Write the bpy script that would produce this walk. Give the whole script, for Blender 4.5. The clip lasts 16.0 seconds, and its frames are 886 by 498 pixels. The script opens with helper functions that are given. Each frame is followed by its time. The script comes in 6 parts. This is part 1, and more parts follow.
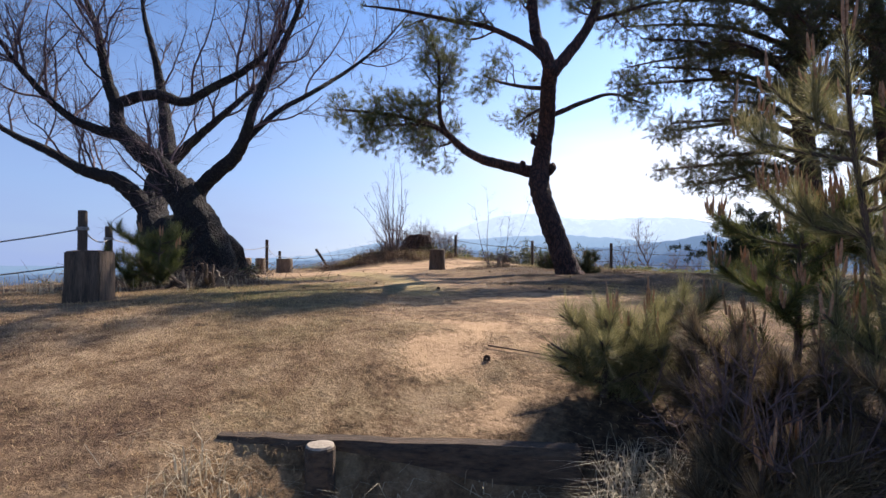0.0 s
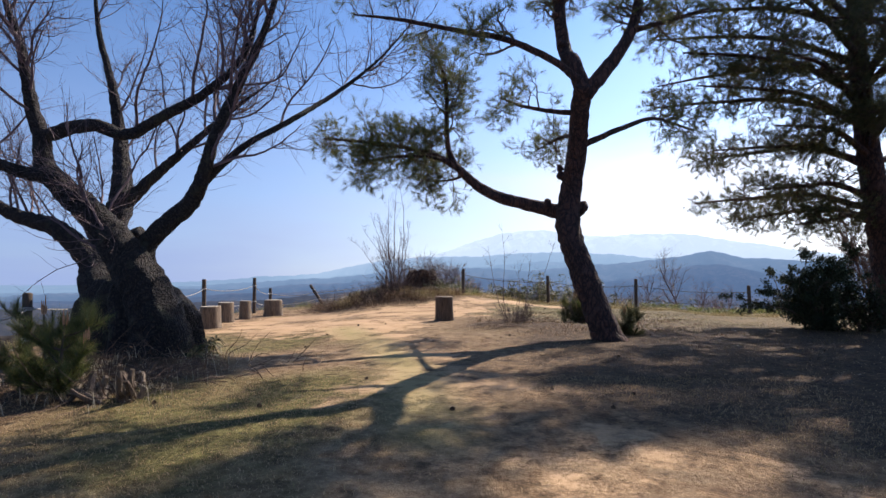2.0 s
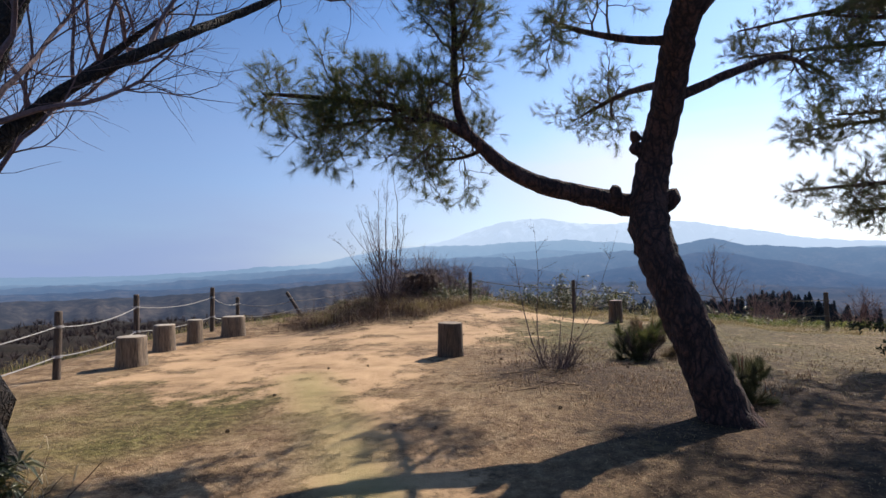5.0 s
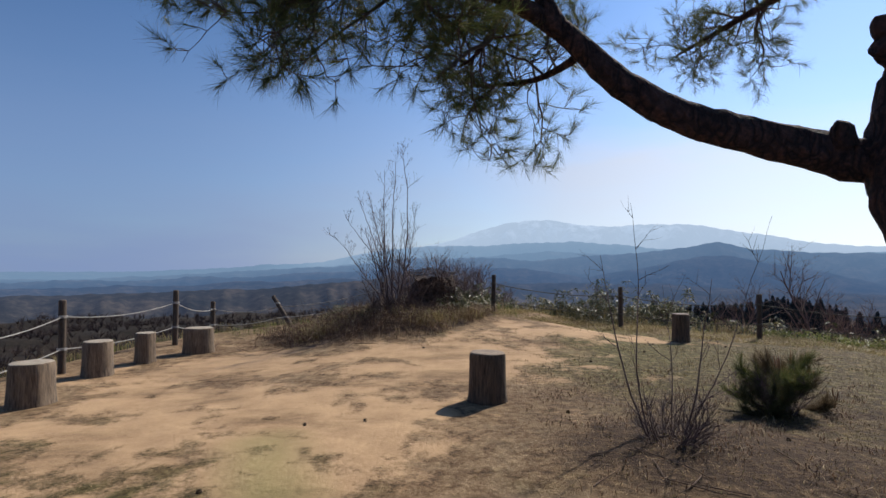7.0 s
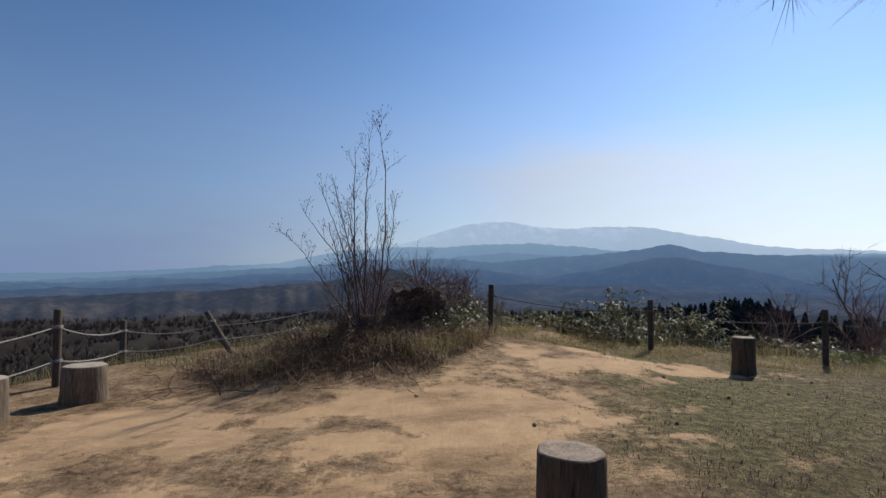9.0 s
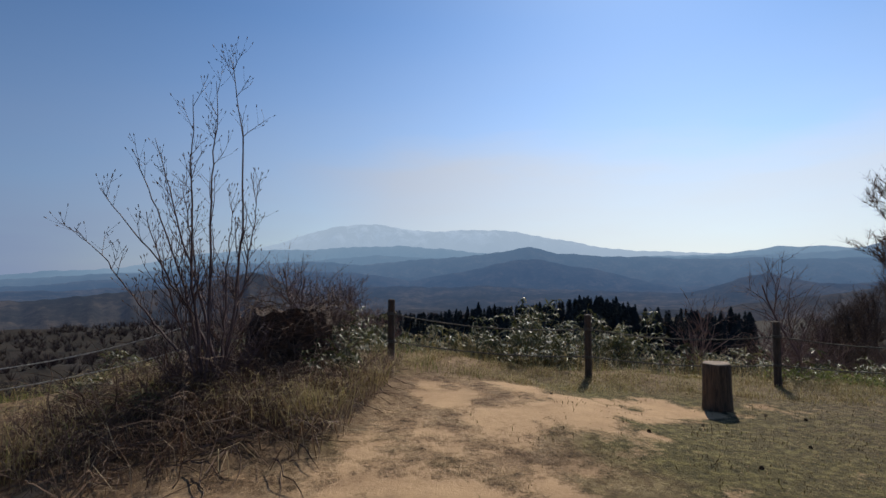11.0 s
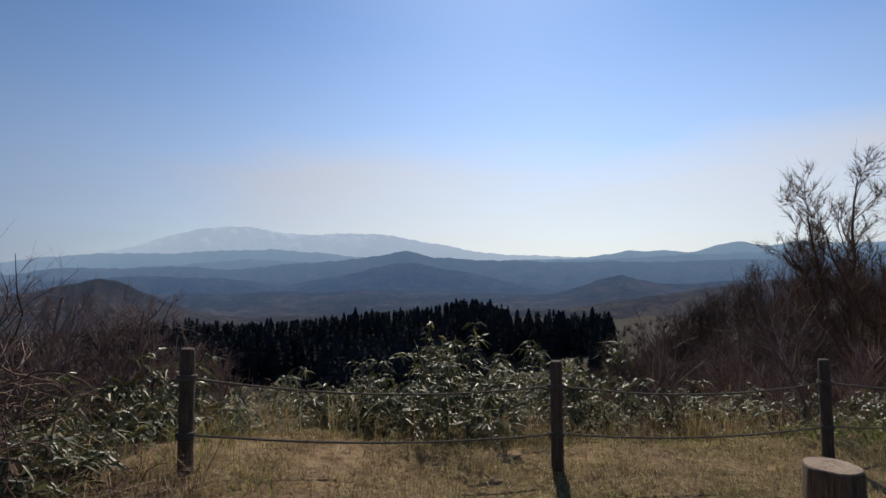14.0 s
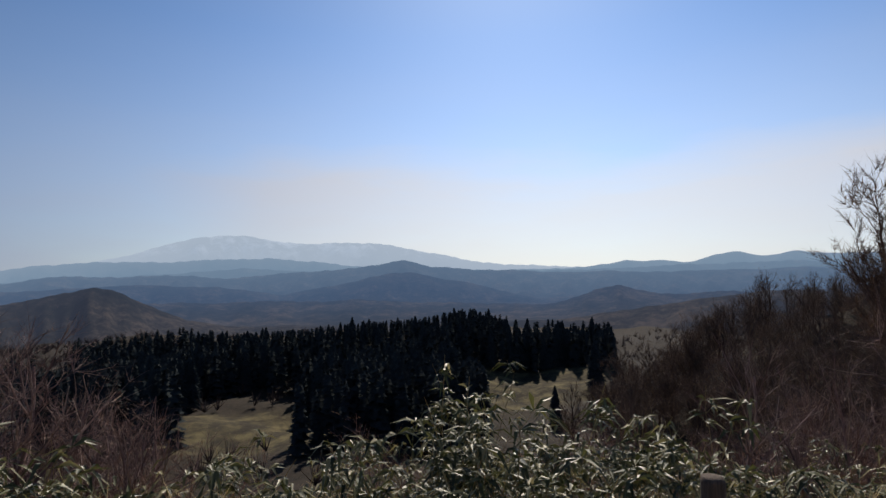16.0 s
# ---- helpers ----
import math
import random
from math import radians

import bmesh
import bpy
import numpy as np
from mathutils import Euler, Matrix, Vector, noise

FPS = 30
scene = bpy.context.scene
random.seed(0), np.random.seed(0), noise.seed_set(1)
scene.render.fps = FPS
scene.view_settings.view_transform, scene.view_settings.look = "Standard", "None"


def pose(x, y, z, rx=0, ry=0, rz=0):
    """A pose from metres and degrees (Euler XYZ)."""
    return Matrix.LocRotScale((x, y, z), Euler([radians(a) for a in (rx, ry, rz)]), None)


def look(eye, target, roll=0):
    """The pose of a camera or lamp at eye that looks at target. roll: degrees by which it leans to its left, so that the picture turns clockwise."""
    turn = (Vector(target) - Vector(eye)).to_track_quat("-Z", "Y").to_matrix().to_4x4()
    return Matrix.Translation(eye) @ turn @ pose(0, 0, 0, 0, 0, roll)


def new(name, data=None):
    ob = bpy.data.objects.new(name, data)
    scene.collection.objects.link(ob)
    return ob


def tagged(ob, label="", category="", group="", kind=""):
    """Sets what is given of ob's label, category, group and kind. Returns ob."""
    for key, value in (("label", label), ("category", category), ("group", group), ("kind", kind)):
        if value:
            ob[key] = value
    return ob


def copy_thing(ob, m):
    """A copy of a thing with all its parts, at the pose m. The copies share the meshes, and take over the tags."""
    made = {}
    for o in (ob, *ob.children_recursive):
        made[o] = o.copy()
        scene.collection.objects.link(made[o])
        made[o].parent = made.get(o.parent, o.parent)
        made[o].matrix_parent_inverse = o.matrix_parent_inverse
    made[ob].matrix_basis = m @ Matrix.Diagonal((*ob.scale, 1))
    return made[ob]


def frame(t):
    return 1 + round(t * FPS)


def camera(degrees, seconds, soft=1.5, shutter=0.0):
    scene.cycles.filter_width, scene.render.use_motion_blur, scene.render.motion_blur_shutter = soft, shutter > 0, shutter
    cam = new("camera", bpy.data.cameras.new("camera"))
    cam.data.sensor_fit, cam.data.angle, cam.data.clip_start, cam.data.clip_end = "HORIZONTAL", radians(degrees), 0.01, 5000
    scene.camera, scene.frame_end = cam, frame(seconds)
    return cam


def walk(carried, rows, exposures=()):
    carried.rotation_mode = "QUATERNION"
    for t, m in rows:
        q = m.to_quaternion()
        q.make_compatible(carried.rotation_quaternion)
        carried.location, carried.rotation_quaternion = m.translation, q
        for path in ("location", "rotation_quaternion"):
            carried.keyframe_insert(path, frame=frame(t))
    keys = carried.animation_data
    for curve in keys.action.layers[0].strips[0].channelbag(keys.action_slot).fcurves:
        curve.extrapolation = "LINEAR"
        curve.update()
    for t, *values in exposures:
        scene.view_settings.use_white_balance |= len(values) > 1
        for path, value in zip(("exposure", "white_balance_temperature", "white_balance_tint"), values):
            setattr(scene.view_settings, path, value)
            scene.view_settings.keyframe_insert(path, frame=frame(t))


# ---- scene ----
cam = camera(77.8, 16.0)
METRES, EYE, TILT, LEAN, TURN = 20.0, 1.5, 1.2, 0.0, 0.0
ROWS = [
    (0.0, 0.0, 0.0, 0.0, -0.0, 0.0, -0.0),
    (0.5, 0.0019, 0.023, 0.008, -0.04, 0.15, 0.22),
    (1.0, 0.0012, 0.0417, 0.0131, 0.16, 0.71, -0.01),
    (1.5, -0.0041, 0.0707, 0.0262, 0.3, 0.69, -0.21),
    (2.0, -0.0045, 0.0937, 0.0326, 0.39, 1.81, 0.28),
    (2.5, -0.0036, 0.1142, 0.0422, 0.44, 1.64, 0.62),
    (3.0, -0.0098, 0.1423, 0.048, 0.27, 1.55, 0.12),
    (3.5, -0.0095, 0.165, 0.0528, 0.16, 1.25, 0.32),
    (4.0, -0.0077, 0.1953, 0.0538, 0.27, 0.74, 0.87),
    (6.5, -0.0203, 0.3644, 0.0513, 0.88, 0.65, 0.11),
    (7.0, -0.0268, 0.4, 0.0516, 0.9, 0.69, -0.1),
    (7.5, -0.0332, 0.4366, 0.0526, 0.7, 0.78, 0.0),
    (8.0, -0.0412, 0.4722, 0.0528, 0.21, 0.79, -0.19),
    (10.5, -0.059, 0.6428, 0.0576, -13.03, 1.0, 0.04),
    (11.0, -0.0566, 0.6744, 0.0574, -16.85, 1.12, 0.03),
    (11.5, -0.048, 0.7042, 0.0575, -21.04, 1.26, 0.21),
    (12.0, -0.0419, 0.7321, 0.0579, -24.67, 1.41, 0.13),
    (12.5, -0.0318, 0.7633, 0.0558, -27.91, 1.3, -0.03),
    (13.0, -0.0193, 0.7954, 0.0567, -29.05, 1.12, 0.14),
    (13.5, -0.007, 0.8269, 0.0578, -29.54, 1.33, -0.0),
    (14.0, 0.0068, 0.8561, 0.0586, -29.62, 1.5, 0.17),
    (14.5, 0.0179, 0.8848, 0.0608, -29.83, 1.73, 0.01),
    (15.0, 0.0316, 0.9116, 0.062, -29.91, 2.2, 0.16),
    (15.5, 0.0418, 0.9392, 0.0622, -29.9, 2.36, 0.03),
    (16.0, 0.0548, 0.9638, 0.0613, -29.89, 2.48, 0.08),
]
EXPOSURES = [(0.0, 0.8, 6700, 17), (1.0, 0.68, 6700, 16), (2.0, 0.74, 6700, 16), (4.2, 0.64, 6650, 14), (7.0, 0.1, 6500, 11), (8.2, 0.0, 6400, 9), (10.3, -0.2, 6500, 9), (12.0, -0.22, 6700, 10.5), (14.0, -0.22, 6850, 12), (16.0, -0.18, 7050, 13)]
walk(cam, [(t, pose(0, 0, EYE, TILT, LEAN, TURN) @ pose(METRES * x, METRES * y, METRES * z, 90 + pitch, roll, yaw)) for t, x, y, z, yaw, pitch, roll in ROWS], EXPOSURES)

# ---- sun, sky, exposure ----
SUN_AZ, SUN_EL = 37.0, 41.0
toward_sun = Vector((math.sin(radians(SUN_AZ)) * math.cos(radians(SUN_EL)), math.cos(radians(SUN_AZ)) * math.cos(radians(SUN_EL)), math.sin(radians(SUN_EL))))
sun = new("sun", bpy.data.lights.new("sun", "SUN"))
sun.data.energy, sun.data.angle, sun.data.color = 5.0, radians(0.6), (1.0, 0.94, 0.84)
sun.matrix_world = look((0, 0, 60), Vector((0, 0, 60)) - toward_sun)

world = bpy.data.worlds.new("sky")
scene.world = world
world.use_nodes = True
wn, wl = world.node_tree.nodes, world.node_tree.links
wn.clear()
sky = wn.new("ShaderNodeTexSky")
sky.sky_type = "NISHITA"
sky.sun_disc = False
sky.sun_elevation, sky.sun_rotation = radians(SUN_EL), radians(SUN_AZ)
sky.altitude, sky.air_density, sky.dust_density, sky.ozone_density = 300, 1.0, 0.35, 3.0
SKY_TINT, HAZE_SIDE, HAZE_SUN, HAZE_FALL = (0.86, 1.08, 1.3), (2.3, 3.25, 5.6), (10.2, 10.5, 11.0), 2.4
sky_bg = wn.new("ShaderNodeBackground")
sky_bg.inputs["Strength"].default_value = 0.085


def sky_math(op, a, b=None, clamp=False):
    m = wn.new("ShaderNodeMath")
    m.operation, m.use_clamp = op, clamp
    for i, v in enumerate((a, b)):
        if isinstance(v, (int, float)):
            m.inputs[i].default_value = v
        elif v is not None:
            wl.new(v, m.inputs[i])
    return m.outputs[0]


def sky_mix(blend, fac, a, b):
    m = wn.new("ShaderNodeMix")
    m.data_type, m.blend_type = "RGBA", blend
    for i, v in ((0, fac), (6, a), (7, b)):
        if isinstance(v, tuple):
            m.inputs[i].default_value = (*v, 1)
        elif isinstance(v, (int, float)):
            m.inputs[i].default_value = v
        else:
            wl.new(v, m.inputs[i])
    return m.outputs[2]


# a clear spring sky with thin bright haze low down, whitest below the sun
heading = wn.new("ShaderNodeTexCoord").outputs["Generated"]
xyz = wn.new("ShaderNodeSeparateXYZ")
wl.new(heading, xyz.inputs[0])
dot = wn.new("ShaderNodeVectorMath")
dot.operation = "DOT_PRODUCT"
wl.new(heading, dot.inputs[0])
dot.inputs[1].default_value = (math.sin(radians(SUN_AZ + 8)), math.cos(radians(SUN_AZ + 8)), 0)
sunward = sky_math("POWER", sky_math("MAXIMUM", dot.outputs["Value"], 0.0), 2.8)
veil = wn.new("ShaderNodeTexNoise")
veil.inputs["Scale"].default_value, veil.inputs["Detail"].default_value = 2.2, 4.0
vmap = wn.new("ShaderNodeMapping")
vmap.inputs["Scale"].default_value = (1.0, 1.0, 5.0)
wl.new(heading, vmap.inputs["Vector"])
wl.new(vmap.outputs["Vector"], veil.inputs["Vector"])
low = sky_math("SUBTRACT", 1.0, sky_math("MULTIPLY", sky_math("MAXIMUM", xyz.outputs["Z"], 0.0), HAZE_FALL), True)
low = sky_math("MULTIPLY", sky_math("POWER", low, 1.1), sky_math("ADD", 0.55, sky_math("MULTIPLY", veil.outputs["Fac"], 0.95)), True)
lift = wn.new("ShaderNodeVectorMath")
lift.operation = "SCALE"
wl.new(sky.outputs["Color"], lift.inputs[0])
wl.new(sky_math("ADD", 0.79, sky_math("MULTIPLY", sunward, 0.72)), lift.inputs["Scale"])
blue = sky_mix("MULTIPLY", 1.0, lift.outputs["Vector"], SKY_TINT)
edge = sky_math("ADD", 0.22, sky_math("MULTIPLY", veil.outputs["Fac"], 0.12))
sheet = sky_math("MULTIPLY", sky_math("SUBTRACT", edge, xyz.outputs["Z"]), 9.0, True)
sheet = sky_math("MULTIPLY", sky_math("MULTIPLY", sheet, sky_math("ADD", 0.6, sky_math("MULTIPLY", veil.outputs["Fac"], 0.4)), True), sky_math("MULTIPLY", sunward, 1.7, True))
low = sky_math("MAXIMUM", sky_math("MULTIPLY", low, sky_math("SUBTRACT", 0.95, sky_math("MULTIPLY", sunward, 0.35))), sheet)
hazy = sky_mix("MIX", sunward, HAZE_SIDE, HAZE_SUN)
wl.new(sky_mix("MIX", low, blue, hazy), sky_bg.inputs["Color"])
wl.new(sky_bg.outputs["Background"], wn.new("ShaderNodeOutputWorld").inputs["Surface"])


# ---- materials ----
def material(name):
    m = bpy.data.materials.new(name)
    m.use_nodes = True
    m.node_tree.nodes.clear()
    n, l = m.node_tree.nodes, m.node_tree.links
    bsdf = n.new("ShaderNodeBsdfPrincipled")
    out = n.new("ShaderNodeOutputMaterial")
    l.new(bsdf.outputs["BSDF"], out.inputs["Surface"])
    return m, n, l, bsdf, out


def noise_node(n, l, coord, scale, detail=4.0, rough=0.6, stretch=None):
    if stretch:
        mp = n.new("ShaderNodeMapping")
        mp.inputs["Scale"].default_value = stretch
        l.new(coord, mp.inputs["Vector"])
        coord = mp.outputs["Vector"]
    t = n.new("ShaderNodeTexNoise")
    t.inputs["Scale"].default_value, t.inputs["Detail"].default_value, t.inputs["Roughness"].default_value = scale, detail, rough
    l.new(coord, t.inputs["Vector"])
    return t.outputs["Fac"]


def ramp(n, l, fac, stops):
    r = n.new("ShaderNodeValToRGB")
    e = r.color_ramp.elements
    while len(e) < len(stops):
        e.new(0.5)
    for el, (p, c) in zip(e, stops):
        el.position, el.color = p, (*c, 1)
    l.new(fac, r.inputs["Fac"])
    return r.outputs["Color"]


def mixc(n, l, fac, a, b, blend="MIX"):
    m = n.new("ShaderNodeMix")
    m.data_type, m.blend_type = "RGBA", blend
    for key, v in (("Factor", fac), ("A", a), ("B", b)):
        s = [i for i in m.inputs if i.name == key and i.type == ("VALUE" if key == "Factor" else "RGBA")][0]
        if isinstance(v, (int, float)):
            s.default_value = v
        elif isinstance(v, tuple):
            s.default_value = (*v, 1)
        else:
            l.new(v, s)
    return [o for o in m.outputs if o.type == "RGBA"][0]


def maths(n, l, op, a, b=None, clamp=False):
    m = n.new("ShaderNodeMath")
    m.operation, m.use_clamp = op, clamp
    for i, v in enumerate((a, b)):
        if v is None:
            continue
        if isinstance(v, (int, float)):
            m.inputs[i].default_value = v
        else:
            l.new(v, m.inputs[i])
    return m.outputs[0]


def bump(n, l, bsdf, height, strength, distance):
    b = n.new("ShaderNodeBump")
    b.inputs["Strength"].default_value, b.inputs["Distance"].default_value = strength, distance
    l.new(height, b.inputs["Height"])
    l.new(b.outputs["Normal"], bsdf.inputs["Normal"])


def simple(name, dark, light, scale=20.0, rough=0.85, stretch=None, relief=0.0, relief_scale=60.0, fine=0.5):
    """Two tones mixed by a coarse and a fine noise, with relief."""
    m, n, l, bsdf, _ = material(name)
    co = n.new("ShaderNodeTexCoord").outputs["Object"]
    a = noise_node(n, l, co, scale, 5, 0.65, stretch)
    b = noise_node(n, l, co, relief_scale, 4, 0.7, stretch)
    f = maths(n, l, "ADD", maths(n, l, "MULTIPLY", a, 1 - fine), maths(n, l, "MULTIPLY", b, fine))
    l.new(ramp(n, l, f, [(0.36, dark), (0.64, light)]), bsdf.inputs["Base Color"])
    bsdf.inputs["Roughness"].default_value = rough
    if relief:
        bump(n, l, bsdf, b, 1.0, relief)
    return m


def leafy(name, dark, light, through_light=0.35, rough=0.5, dry=None, gloss=0.25):
    """Leaves: a tone for each leaf, with some light passing through."""
    m, n, l, bsdf, out = material(name)
    rnd = n.new("ShaderNodeNewGeometry").outputs["Random Per Island"]
    stops = [(0.0, dark), (0.8, light)] + ([(1.0, dry)] if dry else [])
    c = ramp(n, l, rnd, stops)
    l.new(c, bsdf.inputs["Base Color"])
    bsdf.inputs["Roughness"].default_value = rough
    bsdf.inputs["Specular IOR Level"].default_value = gloss
    tr = n.new("ShaderNodeBsdfTranslucent")
    l.new(c, tr.inputs["Color"])
    mx = n.new("ShaderNodeMixShader")
    mx.inputs["Fac"].default_value = through_light
    l.new(bsdf.outputs["BSDF"], mx.inputs[1])
    l.new(tr.outputs["BSDF"], mx.inputs[2])
    l.new(mx.outputs["Shader"], out.inputs["Surface"])
    return m


def ground_material():
    m, n, l, bsdf, _ = material("ground_soil_and_grass")
    pos = n.new("ShaderNodeNewGeometry").outputs["Position"]

    def attr(name):
        a = n.new("ShaderNodeAttribute")
        a.attribute_name = name
        return a.outputs["Fac"]

    big = noise_node(n, l, pos, 0.55, 5, 0.62)
    mid = noise_node(n, l, pos, 3.1, 6, 0.68)
    fine = noise_node(n, l, pos, 34.0, 5, 0.75)
    patchy = noise_node(n, l, pos, 1.25, 7, 0.66)
    worn = noise_node(n, l, pos, 0.62, 6, 0.62, (1.0, 1.9, 1.0))
    tuft = noise_node(n, l, pos, 10.0, 6, 0.72)
    grit = noise_node(n, l, pos, 150.0, 3, 0.7)
    soil = mixc(n, l, 0.5, ramp(n, l, mid, [(0.32, (0.34, 0.212, 0.12)), (0.62, (0.54, 0.362, 0.205))]), ramp(n, l, fine, [(0.3, (0.38, 0.242, 0.132)), (0.7, (0.53, 0.352, 0.2))]))
    soil = mixc(n, l, maths(n, l, "MULTIPLY", maths(n, l, "SUBTRACT", worn, 0.52), 6.0, True), soil, ramp(n, l, fine, [(0.3, (0.15, 0.09, 0.048)), (0.7, (0.3, 0.195, 0.11))]))
    turf = ramp(n, l, maths(n, l, "ADD", maths(n, l, "MULTIPLY", mid, 0.55), maths(n, l, "MULTIPLY", tuft, 0.45)), [(0.37, (0.09, 0.056, 0.03)), (0.47, (0.275, 0.174, 0.095)), (0.6, (0.51, 0.36, 0.212))])
    turf = mixc(n, l, maths(n, l, "MULTIPLY", maths(n, l, "SUBTRACT", worn, 0.5), 4.0, True), turf, ramp(n, l, tuft, [(0.36, (0.1, 0.058, 0.036)), (0.64, (0.28, 0.175, 0.105))]))
    green = ramp(n, l, tuft, [(0.36, (0.065, 0.056, 0.02)), (0.5, (0.15, 0.128, 0.044)), (0.64, (0.28, 0.235, 0.085))])
    turf = mixc(n, l, maths(n, l, "MULTIPLY", maths(n, l, "SUBTRACT", maths(n, l, "ADD", big, attr("green")), 0.6, True), 3.2, True), turf, green)
    turf = mixc(n, l, 0.7, turf, ramp(n, l, fine, [(0.28, (0.4, 0.4, 0.4)), (0.72, (1.0, 1.0, 1.0))]), "MULTIPLY")
    turf = mixc(n, l, maths(n, l, "MULTIPLY", attr("rough"), maths(n, l, "ADD", 0.68, maths(n, l, "MULTIPLY", maths(n, l, "SUBTRACT", mid, 0.4), 2.5)), True), turf, ramp(n, l, tuft, [(0.36, (0.045, 0.032, 0.02)), (0.5, (0.11, 0.08, 0.045)), (0.64, (0.22, 0.17, 0.085))]))
    # needle litter, its tones darkened further to carry the pines' shade
    litter_and_shade = ramp(n, l, maths(n, l, "ADD", maths(n, l, "MULTIPLY", fine, 0.5), maths(n, l, "MULTIPLY", tuft, 0.5)), [(0.37, (0.026, 0.016, 0.01)), (0.5, (0.07, 0.043, 0.026)), (0.62, (0.175, 0.115, 0.062))])
    bare = maths(n, l, "ADD", attr("dirt"), maths(n, l, "MULTIPLY", maths(n, l, "SUBTRACT", maths(n, l, "ADD", patchy, maths(n, l, "MULTIPLY", fine, 0.22)), 0.66), 3.8))
    bare = maths(n, l, "MULTIPLY", maths(n, l, "SUBTRACT", bare, 0.34), 3.0, True)
    c = mixc(n, l, bare, turf, soil)
    c = mixc(n, l, maths(n, l, "MULTIPLY", attr("moss"), maths(n, l, "MULTIPLY", patchy, 1.1)), c, (0.27, 0.245, 0.095))
    lit = maths(n, l, "MULTIPLY", maths(n, l, "SUBTRACT", maths(n, l, "ADD", attr("litter_and_shade"), maths(n, l, "MULTIPLY", maths(n, l, "SUBTRACT", mid, 0.5), 1.6)), 0.3), 2.5, True)
    c = mixc(n, l, lit, c, litter_and_shade)
    c = mixc(n, l, maths(n, l, "SUBTRACT", 0.55, maths(n, l, "MULTIPLY", bare, 0.3)), c, ramp(n, l, grit, [(0.3, (0.55, 0.53, 0.5)), (0.65, (1.0, 1.0, 1.0))]), "MULTIPLY")
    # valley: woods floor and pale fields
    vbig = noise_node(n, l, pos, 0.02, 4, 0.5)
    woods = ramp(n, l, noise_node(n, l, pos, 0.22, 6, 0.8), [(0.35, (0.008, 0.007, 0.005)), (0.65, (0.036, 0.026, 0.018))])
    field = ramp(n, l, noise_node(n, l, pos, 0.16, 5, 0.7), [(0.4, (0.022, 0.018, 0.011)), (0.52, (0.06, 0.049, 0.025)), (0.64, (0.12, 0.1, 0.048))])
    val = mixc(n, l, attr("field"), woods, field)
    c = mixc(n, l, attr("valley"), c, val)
    l.new(c, bsdf.inputs["Base Color"])
    bsdf.inputs["Roughness"].default_value = 0.95
    bsdf.inputs["Specular IOR Level"].default_value = 0.15
    bump(n, l, bsdf, maths(n, l, "MULTIPLY", maths(n, l, "ADD", maths(n, l, "MULTIPLY", fine, 0.7), maths(n, l, "MULTIPLY", tuft, 1.3)), maths(n, l, "SUBTRACT", 1.0, maths(n, l, "MULTIPLY", bare, 0.62))), 0.8, 0.035)
    return m


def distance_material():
    """Far hills with kilometres of bright haze painted into the material as emission."""
    m, n, l, bsdf, out = material("far_hills_painted_haze")
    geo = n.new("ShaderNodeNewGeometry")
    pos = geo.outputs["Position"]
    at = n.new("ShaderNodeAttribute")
    at.attribute_name = "haze_glow"
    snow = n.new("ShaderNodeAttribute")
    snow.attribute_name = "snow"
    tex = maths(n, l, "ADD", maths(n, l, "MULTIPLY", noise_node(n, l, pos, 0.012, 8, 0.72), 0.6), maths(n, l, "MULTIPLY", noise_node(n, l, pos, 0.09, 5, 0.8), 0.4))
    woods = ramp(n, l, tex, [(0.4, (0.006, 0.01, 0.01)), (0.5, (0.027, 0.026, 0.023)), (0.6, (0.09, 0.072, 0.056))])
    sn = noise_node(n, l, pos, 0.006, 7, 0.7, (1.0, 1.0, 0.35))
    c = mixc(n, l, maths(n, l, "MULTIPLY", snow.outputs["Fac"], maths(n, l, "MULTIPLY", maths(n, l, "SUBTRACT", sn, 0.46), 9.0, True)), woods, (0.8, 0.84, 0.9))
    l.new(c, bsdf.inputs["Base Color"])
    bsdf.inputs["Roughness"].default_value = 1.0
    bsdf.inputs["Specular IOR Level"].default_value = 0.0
    haze_glow = n.new("ShaderNodeEmission")
    l.new(ramp(n, l, at.outputs["Fac"], [(0.0, (0.085, 0.088, 0.12)), (0.45, (0.1, 0.182, 0.345)), (0.75, (0.235, 0.375, 0.555)), (0.92, (0.5, 0.63, 0.8)), (1.0, (0.6, 0.71, 0.85))]), haze_glow.inputs["Color"])
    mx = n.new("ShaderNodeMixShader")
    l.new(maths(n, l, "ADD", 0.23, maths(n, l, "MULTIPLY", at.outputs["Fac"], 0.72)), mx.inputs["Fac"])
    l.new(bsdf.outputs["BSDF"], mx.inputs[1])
    l.new(haze_glow.outputs["Emission"], mx.inputs[2])
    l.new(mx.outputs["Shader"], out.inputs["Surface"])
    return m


GROUND = ground_material()
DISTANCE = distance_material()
TWIG = simple("bare_twig", (0.05, 0.032, 0.03), (0.16, 0.105, 0.098), 9, 0.8)
CHERRY_TWIG = simple("cherry_twig", (0.05, 0.032, 0.034), (0.18, 0.115, 0.12), 9, 0.8)


